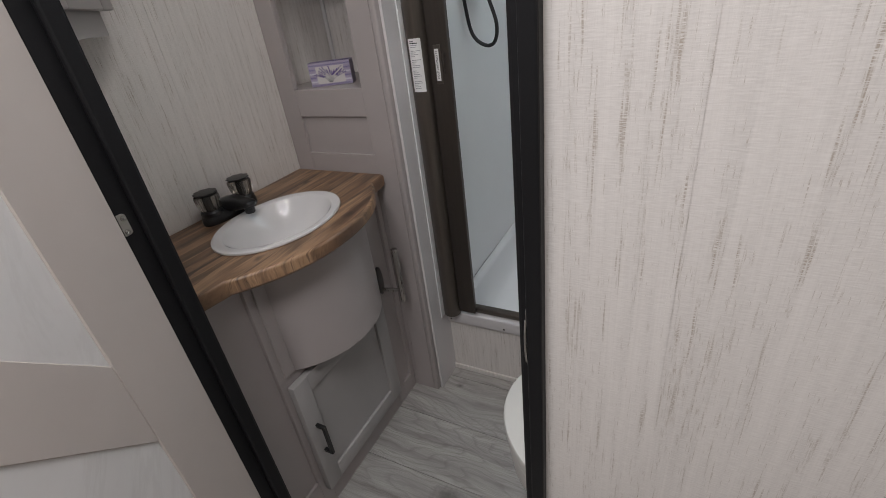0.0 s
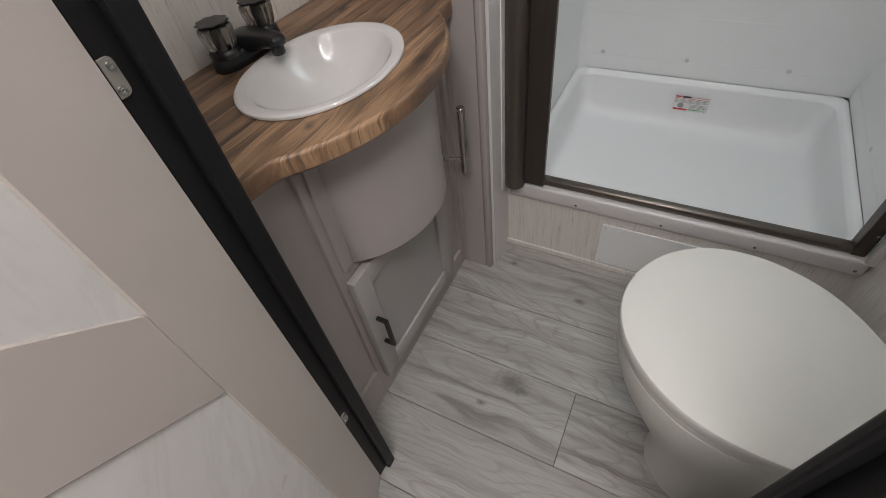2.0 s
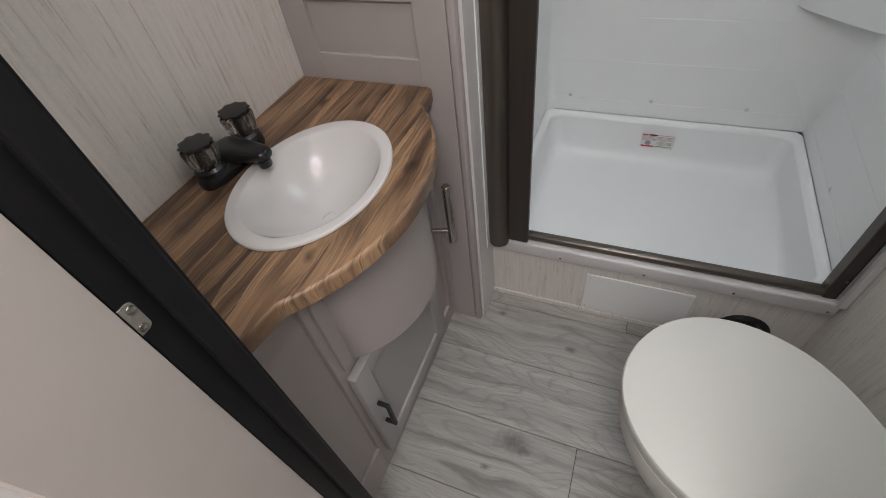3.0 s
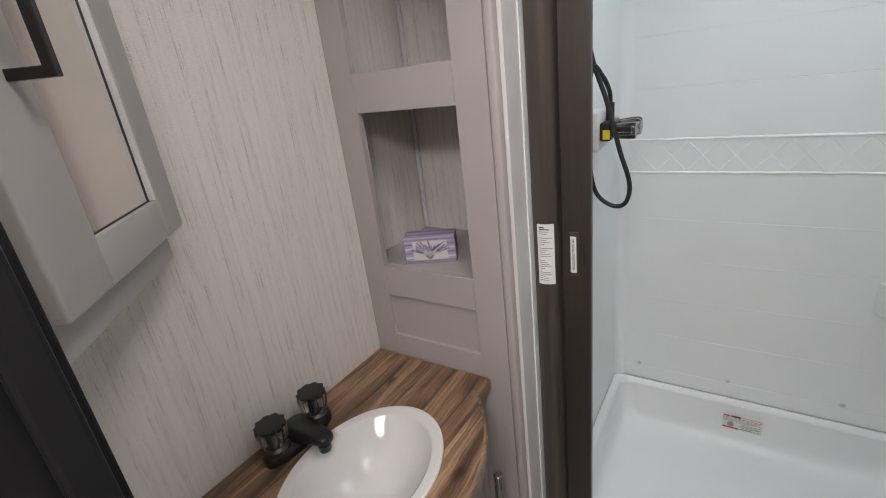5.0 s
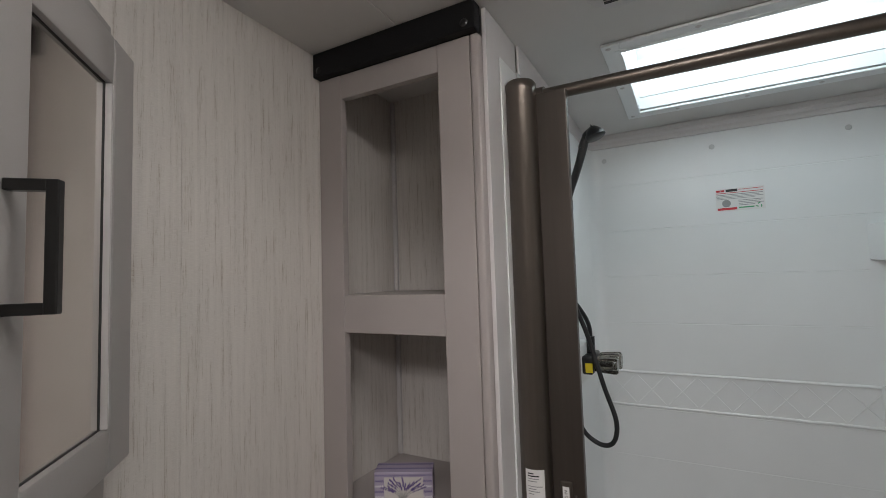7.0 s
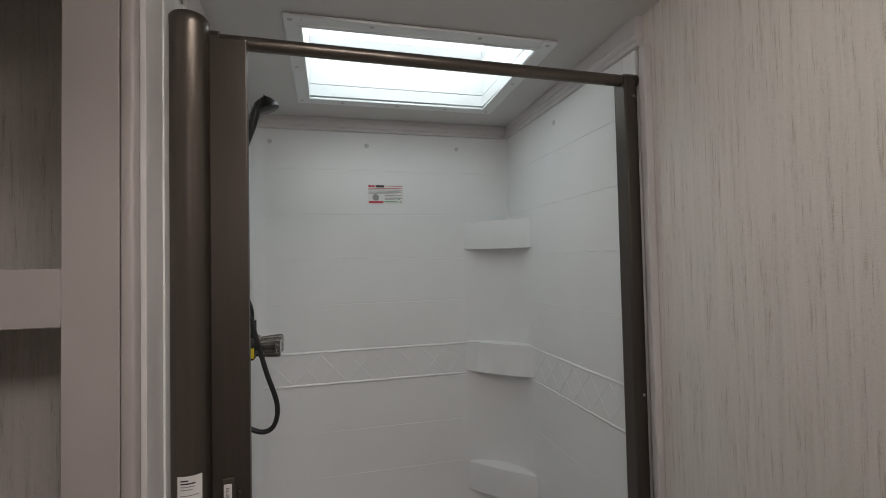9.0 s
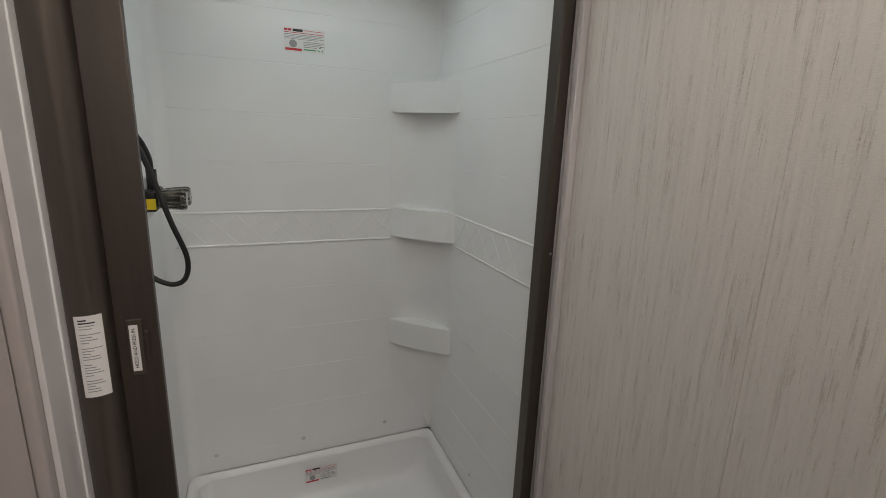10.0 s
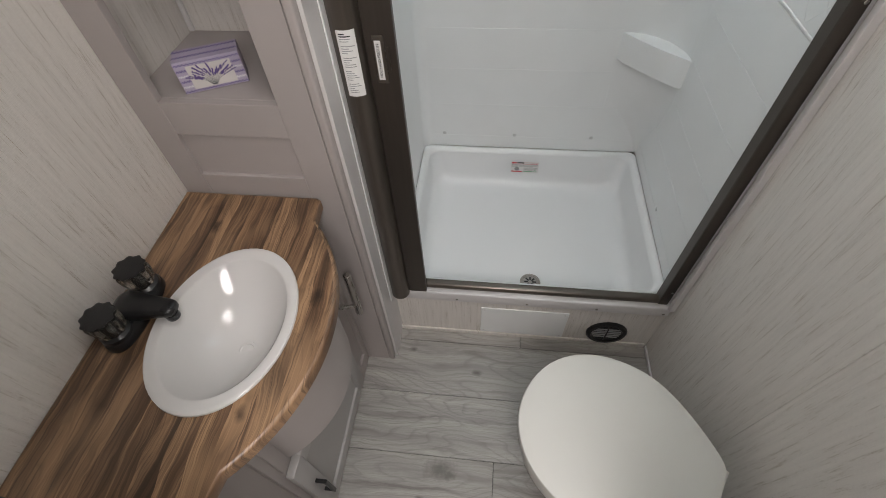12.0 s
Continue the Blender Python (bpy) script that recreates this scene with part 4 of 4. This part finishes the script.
front = [(bow(ya + (yb - ya) * i / n_ap, FX + 0.004, sag), ya + (yb - ya) * i / n_ap) for i in range(n_ap + 1)]
rear = [(max(FX + 0.0005, x - 0.006), y) for i, (x, y) in enumerate(front)]
ap = prism(front + rear[::-1], 0.520, 0.8235, 0.001, 1)
apron = part("apron", ap, TAUPE, vanity, "bowed plain apron panel", smooth=True)
part("flange", box(FX, FX + 0.0065, -0.680, -0.6485, 0.521, 0.8235, 0.001, 1), TAUPE, apron)
part("flange", box(FX, FX + 0.005, -0.278, -0.262, 0.524, 0.8235, 0.001, 1), TAUPE, apron)


def shaker(parent, y0, y1, z0, z1, x0, x1, w, material, pane=None, pane_label=""):
    """Framed door lying in a plane of constant x, its parts under parent."""
    part("stile", box(x0, x1, y0, y0 + w, z0, z1, 0.003, 2), material, parent, smooth=True)
    part("stile", box(x0, x1, y1 - w, y1, z0, z1, 0.003, 2), material, parent, smooth=True)
    part("rail", box(x0, x1 - 0.0008, y0 + w - 0.001, y1 - w + 0.001, z0, z0 + w, 0.002, 2), material, parent, smooth=True)
    part("rail", box(x0, x1 - 0.0008, y0 + w - 0.001, y1 - w + 0.001, z1 - w, z1, 0.002, 2), material, parent, smooth=True)
    part("panel", box(x0 + 0.002, x1 - 0.009, y0 + w - 0.004, y1 - w + 0.004, z0 + w - 0.004, z1 - w + 0.004), pane or material, parent, pane_label)


def pull_handle(parent, m, length=0.106, out=0.030, w=0.0095):
    """Square black bar pull: local x out of the door, local z along the bar."""
    bm = box(out - w, out, -w / 2, w / 2, -length / 2, length / 2, 0.0012, 2)
    for s in (-1, 1):
        z = s * (length / 2 - w / 2)
        box(0, out - w + 0.001, -w / 2, w / 2, z - w / 2, z + w / 2, 0.0008, 1, bm=bm)
    ob = part("handle", bm, BLACK_PULL, parent, "square matt black bar handle")
    ob.matrix_local = m
    return ob


vdoor = part("door", box(FX + 0.001, FX + 0.004, -0.683, -0.287, 0.088, 0.490), GREY_DOOR, vanity, "grey shaker door")
shaker(vdoor, -0.685, -0.285, 0.086, 0.492, FX + 0.002, FX + 0.022, 0.052, GREY_DOOR)
pull_handle(vdoor, pose(FX + 0.022, -0.657, 0.285), 0.108)

# worktop with an oval cut-out
SINK = (0.238, -0.500)
RX, RY = 0.122, 0.160


def top_outline():
    pts = [(0.0015, -0.1665), (0.320, -0.1665), (0.328, -0.172), (0.333, -0.232)]
    cy, half, sagit = -0.492, 0.258, 0.103
    rad = (half * half + sagit * sagit) / (2 * sagit)
    cx = 0.334 + sagit - rad
    a_max = math.asin(half / rad)
    for i in range(33):
        a = a_max - 2 * a_max * i / 32
        pts.append((cx + rad * math.cos(a), cy + rad * math.sin(a)))
    return pts + [(0.318, -0.838), (0.0015, -0.838)]


def worktop(z0, z1):
    outline = [Vector((*p, 0)) for p in top_outline()]
    c = Vector((*SINK, 0))
    angles = {math.atan2(p.y - c.y, p.x - c.x) for p in outline} | {2 * math.pi * i / 72 - math.pi for i in range(72)}
    outer, inner = [], []
    for a in sorted(angles):
        way = Vector((math.cos(a), math.sin(a), 0))
        best = None
        for p, q in zip(outline, outline[1:] + outline[:1]):
            e = q - p
            den = way.x * e.y - way.y * e.x
            if abs(den) < 1e-9:
                continue
            w = p - c
            s, u = (w.x * e.y - w.y * e.x) / den, (w.x * way.y - w.y * way.x) / den
            if s > 0 and -1e-6 <= u <= 1 + 1e-6 and (best is None or s < best):
                best = s
        outer.append(c + way * best)
        r = 1 / math.sqrt((way.x / (RX - 0.004)) ** 2 + (way.y / (RY - 0.004)) ** 2)
        inner.append(c + way * r)
    bev = 0.007

    def ring(pts, z, shrink=0.0):
        return [(p.x - (p - c).normalized().x * shrink, p.y - (p - c).normalized().y * shrink, z) for p in pts]

    slab = loft([ring(outer, z1, bev), ring(inner, z1), ring(inner, z0), ring(outer, z0, bev)], False, False)
    edge = loft([ring(outer, z0, bev), ring(outer, z0 + bev), ring(outer, z1 - bev), ring(outer, z1 - 0.0035, 0.001), ring(outer, z1 - 0.001, 0.0035), ring(outer, z1, bev)], False, False)
    return slab, edge


counter = thing("worktop", "walnut wood-grain vanity worktop with a bowed front edge", "worktop")
slab_bm, edge_bm = worktop(0.824, 0.860)
part("slab", slab_bm, COUNTER_WOOD, counter, smooth=True)
part("edge_band", edge_bm, COUNTER_WOOD, counter, "rounded wood-grain front edge", smooth=True)

sink = thing("sink_basin", "white oval drop-in bathroom basin set in the worktop", "sink")
ex = lambda k, z, dx=0.0, dy=0.0: ellipse(SINK[0] + dx, SINK[1] + dy, RX * k, RY * k, z)
hollow = [ex(0.917, 0.8640)] + [ex(0.908 * u, 0.7825 + 0.080 * u**2.05, 0.008 * (1 - u * u)) for u in (1 - i / 28 for i in range(28))]
part("bowl", loft([ex(0.965, 0.830), ex(0.97, 0.8602), ex(1.075, 0.8604), ex(1.085, 0.8622), ex(1.080, 0.8658), ex(1.064, 0.8674), ex(1.03, 0.8672), ex(0.990, 0.8664), ex(0.950, 0.8658), ex(0.930, 0.8650)] + hollow, False, True), SINK_WHITE, sink, smooth=True)
part("drain", lathe([(0.0, 0.0), (0.020, 0.0), (0.0195, 0.002), (0.015, 0.0025), (0.014, 0.001), (0.0, 0.001)], 28, pose(SINK[0] + 0.021, SINK[1] - 0.019, 0.7838, 7, -6)), SINK_WHITE, sink, "white drain stopper", smooth=True)

tap = thing("basin_tap", "black two-handle basin tap with smoked fluted knobs", "tap")
part("base", loft([superellipse(0.062, -0.495, 0.029, 0.081, 0.8602, 2.6), superellipse(0.062, -0.495, 0.030, 0.082, 0.864, 2.6), superellipse(0.062, -0.495, 0.029, 0.081, 0.879, 2.6), superellipse(0.062, -0.495, 0.023, 0.075, 0.886, 2.6)]), BLACK_PLASTIC, tap, smooth=True)
spout = []
for x, w, z0, z1 in ((0.030, 0.012, 0.874, 0.890), (0.036, 0.026, 0.871, 0.899), (0.048, 0.032, 0.870, 0.905), (0.066, 0.031, 0.870, 0.908), (0.088, 0.0265, 0.873, 0.909),
                     (0.108, 0.0225, 0.878, 0.909), (0.128, 0.0195, 0.882, 0.908), (0.142, 0.0180, 0.884, 0.906), (0.150, 0.0160, 0.885, 0.904), (0.1545, 0.0120, 0.887, 0.901), (0.156, 0.006, 0.890, 0.898)):
    spout.append([(x, -0.496 + p[0], (z0 + z1) / 2 + p[1]) for p in superellipse(0, 0, w, (z1 - z0) / 2, 0, 2.8, 36)])
part("spout", loft(spout), BLACK_PLASTIC, tap, smooth=True)
part("aerator", lathe([(0.0, 0.0), (0.0115, 0.0), (0.0125, 0.003), (0.0125, 0.014), (0.0, 0.014)], 20, pose(0.145, -0.501, 0.874)), BLACK_PLASTIC, tap, smooth=True)
for y in (-0.546, -0.444):
    part("collar", lathe([(0.0, 0.0), (0.0275, 0.0), (0.027, 0.008), (0.022, 0.013), (0.0, 0.013)], 28, pose(0.062, y, 0.882)), BLACK_PLASTIC, tap, smooth=True)
    k = part("knob", knob_bm(0.0285, 0.040, 9, pose(0.062, y, 0.8955)), SMOKE, tap, "smoked clear fluted knob", smooth=True)
    part("stem", lathe([(0.0, 0.0), (0.009, 0.0), (0.008, 0.036), (0.0, 0.0365)], 16, pose(0.062, y, 0.896)), BLACK_PLASTIC, k, smooth=True)
    part("cap", knob_bm(0.0282, 0.005, 9, pose(0.062, y, 0.9358)), BLACK_PLASTIC, k, "black knob cap", smooth=True)

# paper holder on the vanity's end
holder = thing("paper_holder", "brushed steel upright toilet paper holder on the vanity", "paper holder")
plate_rings = []
for out, k in ((0.0, 1.0), (0.007, 1.0), (0.009, 0.92), (0.010, 0.75)):
    plate_rings.append([(FX + out, -0.252 + 0.0125 * k * p[0], 0.534 + 0.049 * k * p[1]) for p in superellipse(0, 0, 1, 1, 0, 2.6, 40)])
part("base_plate", loft(plate_rings), GUNMETAL, holder, "dark steel base plate", smooth=True)
part("arm", pipe([(FX + 0.008, -0.251, 0.499), (0.328, -0.243, 0.499), (0.360, -0.234, 0.499)], 0.0058, 14, 4), STEEL, holder, smooth=True)
part("bar", lathe([(0.0, 0.0), (0.009, 0.0), (0.0096, 0.001), (0.0096, 0.183), (0.009, 0.184), (0.0, 0.184)], 22, pose(0.360, -0.233, 0.458)), STEEL, holder, smooth=True)
part("end_cap", lathe([(0.0, 0.0), (0.0104, 0.0), (0.0104, 0.005), (0.0085, 0.007), (0.0, 0.007)], 22, pose(0.360, -0.233, 0.641)), STEEL, holder, smooth=True)

# ---- medicine cabinet across the corner ----
med = thing("medicine_cabinet", "grey corner medicine cabinet with a mirrored door", "cabinet")
part("body", prism([(0.001, -0.604), (0.053, -0.604), (0.2870, -0.8380), (0.001, -0.8380)], 1.299, 1.908, 0.002, 2), GREY_DOOR, med)
D_BODY = (0.053 - 0.604) / math.sqrt(2)
base = pose(D_BODY * math.sqrt(0.5), D_BODY * math.sqrt(0.5), 0, 0, 0, 45)  # local x out of the door, local y towards the wall
U0, U1 = -0.768, -0.446
mdoor = part("door", box(0.001, 0.004, U0 + 0.002, U1 - 0.002, 1.344, 1.870), GREY_DOOR, med, "grey framed door with a mirror pane")
mdoor.matrix_local = base
wl, wr, wz = 0.088, 0.064, 0.055
for nm, a in (("stile", (U0, U0 + wl, 1.342, 1.872)), ("stile", (U1 - wr, U1, 1.342, 1.872))):
    part(nm, box(0.002, 0.022, *a, 0.004, 3), GREY_DOOR, mdoor, smooth=True)
for a in ((1.342, 1.395), (1.812, 1.872)):
    part("rail", box(0.002, 0.0212, U0 + wl - 0.001, U1 - wr + 0.001, *a, 0.003, 2), GREY_DOOR, mdoor, smooth=True)
part("mirror", box(0.0045, 0.0125, U0 + wl - 0.003, U1 - wr + 0.003, 1.392, 1.815), MIRROR, mdoor, "mirror pane")
for g_ in ((U1 - wr - 0.0060, U1 - wr - 0.0042, 1.394, 1.8125), (U0 + wl, U1 - wr, 1.3945, 1.3966), (U0 + wl, U1 - wr, 1.8102, 1.8125)):
    part("gasket", box(0.0120, 0.0136, *g_), BLACK_INK, mdoor, "thin dark gasket line")
part("bead", box(0.0125, 0.0205, U1 - wr - 0.004, U1 - wr + 0.0005, 1.396, 1.811), TRIM_WHITE, mdoor, "thin pale glazing bead")
pull_handle(mdoor, pose(0.022, U0 + 0.056, 1.595), 0.108, 0.038)

# ---- toilet ----
toilet = thing("toilet", "white plastic toilet with its lid closed", "toilet", pose(1.031, -0.516, 0, 0, 0, 150))


def bend(p, c, q, n):
    """Points from p towards q, drawn by c, without the last one."""
    out = []
    for i in range(n):
        u = i / n
        out.append(tuple((1 - u) ** 2 * a + 2 * u * (1 - u) * b + u * u * d for a, b, d in zip(p, c, q)))
    return out


LID_HALF = [(0.214 * math.cos(a) ** 0.94, 0.189 * math.sin(a) ** 0.94) for a in (math.pi / 2 * i / 18 for i in range(18))]
LID_HALF += bend((0.0, 0.189), (-0.080, 0.189), (-0.200, 0.104), 12) + bend((-0.200, 0.104), (-0.2285, 0.084), (-0.229, 0.062), 6) + bend((-0.229, 0.062), (-0.232, 0.03), (-0.2325, 0.0), 3)


def lid_outline(k, z, dx=0.0):
    """Rounded front, straight tapering sides and a flat hinge end."""
    half = [(x * k + dx, y * k) for x, y in LID_HALF]
    return [(x, y + 0.012, z) for x, y in half + [(-0.2325 * k + dx, 0.0)] + [(x, -y) for x, y in half[:0:-1]]]


part("lid", loft([lid_outline(0.990, 0.473), lid_outline(1.010, 0.476), lid_outline(1.013, 0.480), lid_outline(1.013, 0.4910), lid_outline(1.010, 0.4950), lid_outline(1.003, 0.4972), lid_outline(0.990, 0.4980), lid_outline(0.6, 0.4984), lid_outline(0.05, 0.4985)]), CERAMIC, toilet, smooth=True)
part("seat", loft([lid_outline(0.95, 0.446), lid_outline(0.975, 0.449), lid_outline(0.982, 0.462), lid_outline(0.970, 0.4715)]), CERAMIC, toilet, smooth=True)
part("bowl", loft([lid_outline(0.53, 0.0, -0.06), lid_outline(0.535, 0.012, -0.06), lid_outline(0.53, 0.04, -0.06), lid_outline(0.54, 0.12, -0.05), lid_outline(0.63, 0.19, -0.035), lid_outline(0.76, 0.26, -0.02),
                   lid_outline(0.88, 0.33, -0.006), lid_outline(0.95, 0.385, 0.0), lid_outline(0.972, 0.42, 0.0), lid_outline(0.965, 0.440, 0.0), lid_outline(0.93, 0.4455, 0.0)]), CERAMIC, toilet, smooth=True)
part("rear_deck", box(-0.252, -0.185, -0.095, 0.095, 0.30, 0.444, 0.018, 4), CERAMIC, toilet, smooth=True)
part("rear_pedestal", box(-0.245, -0.12, -0.085, 0.085, 0.0, 0.31, 0.03, 4), CERAMIC, toilet, smooth=True)
for y in (-0.072, 0.072):
    part("hinge", pipe([(-0.236, y * 0.8 - 0.022, 0.458), (-0.236, y * 0.8 + 0.022, 0.458)], 0.009, 14, 1), CERAMIC, toilet, smooth=True)
for y in (-0.125, 0.125):
    part("bolt_cap", lathe([(0.0, 0.030), (0.008, 0.028), (0.013, 0.018), (0.014, 0.0), (0.0, 0.0)], 18, pose(-0.11, y * 0.90, 0.0)), CERAMIC, toilet, smooth=True)
part("foot", loft([lid_outline(0.54, 0.0, -0.06), lid_outline(0.54, 0.006, -0.06), lid_outline(0.532, 0.010, -0.06)]), CERAMIC, toilet, smooth=True)

# ---- ceiling fittings ----
light = thing("ceiling_light", "round white ceiling lamp with a glowing ring", "ceiling lamp", pose(0.76, -0.62, 2.0763))
part("housing", lathe([(0.0, 0.0), (0.165, 0.0), (0.163, -0.008), (0.155, -0.012), (0.140, -0.013), (0.0, -0.013)], 48), TRIM_WHITE, light, smooth=True)
prof = [(0.138 + 0.007 * math.cos(a), -0.0135 + 0.005 * math.sin(a)) for a in (2 * math.pi * i / 10 for i in range(11))]
circles = [[(r * math.cos(2 * math.pi * i / 48), r * math.sin(2 * math.pi * i / 48), z) for i in range(48)] for r, z in prof]
part("ring", loft(circles, False, False), LAMP_GLOW, light, "glowing ring", smooth=True)
cvent = thing("ceiling_vent", "small round white ceiling vent with slots", "vent", pose(0.630, -0.088, 2.0605))
part("body", lathe([(0.0, 0.0), (0.062, 0.0), (0.060, -0.006), (0.045, -0.012), (0.0, -0.012)], 36), TRIM_WHITE, cvent, smooth=True)
for i in range(-2, 3):
    part("slot", box(-0.03, 0.03, i * 0.012 - 0.003, i * 0.012 + 0.003, -0.0135, -0.0121), BLACK_PLASTIC, cvent)

# ---- floor planks ----
PITCH, LONG = 0.2055, 1.22
rnd = random.Random(11)
for row in range(-13, 5):
    y1 = -0.0805 + PITCH * (row + 1)
    y0 = y1 - PITCH
    if y0 > 0.0 or y1 < -2.75:
        continue
    start = {0: 0.860, -1: 1.330, -2: 0.200, -3: 0.776, -4: 1.15}.get(row, rnd.uniform(0, LONG))
    start -= LONG * math.ceil((start + 0.70) / LONG)
    x_lo, x_hi = (-0.70, 2.10) if y1 < SOUTH_OUT else (0.0, EAST)
    x = start
    while x < x_hi:
        a, b = max(x, x_lo), min(x + LONG, x_hi)
        if b - a > 0.01:
            g = 0.0007
            part("plank", box(a + g, b - g, y0 + g, min(y1, 0.0) - g, -0.005, 0.0, 0.0012, 1), FLOOR_WOOD, floor)
        x += LONG
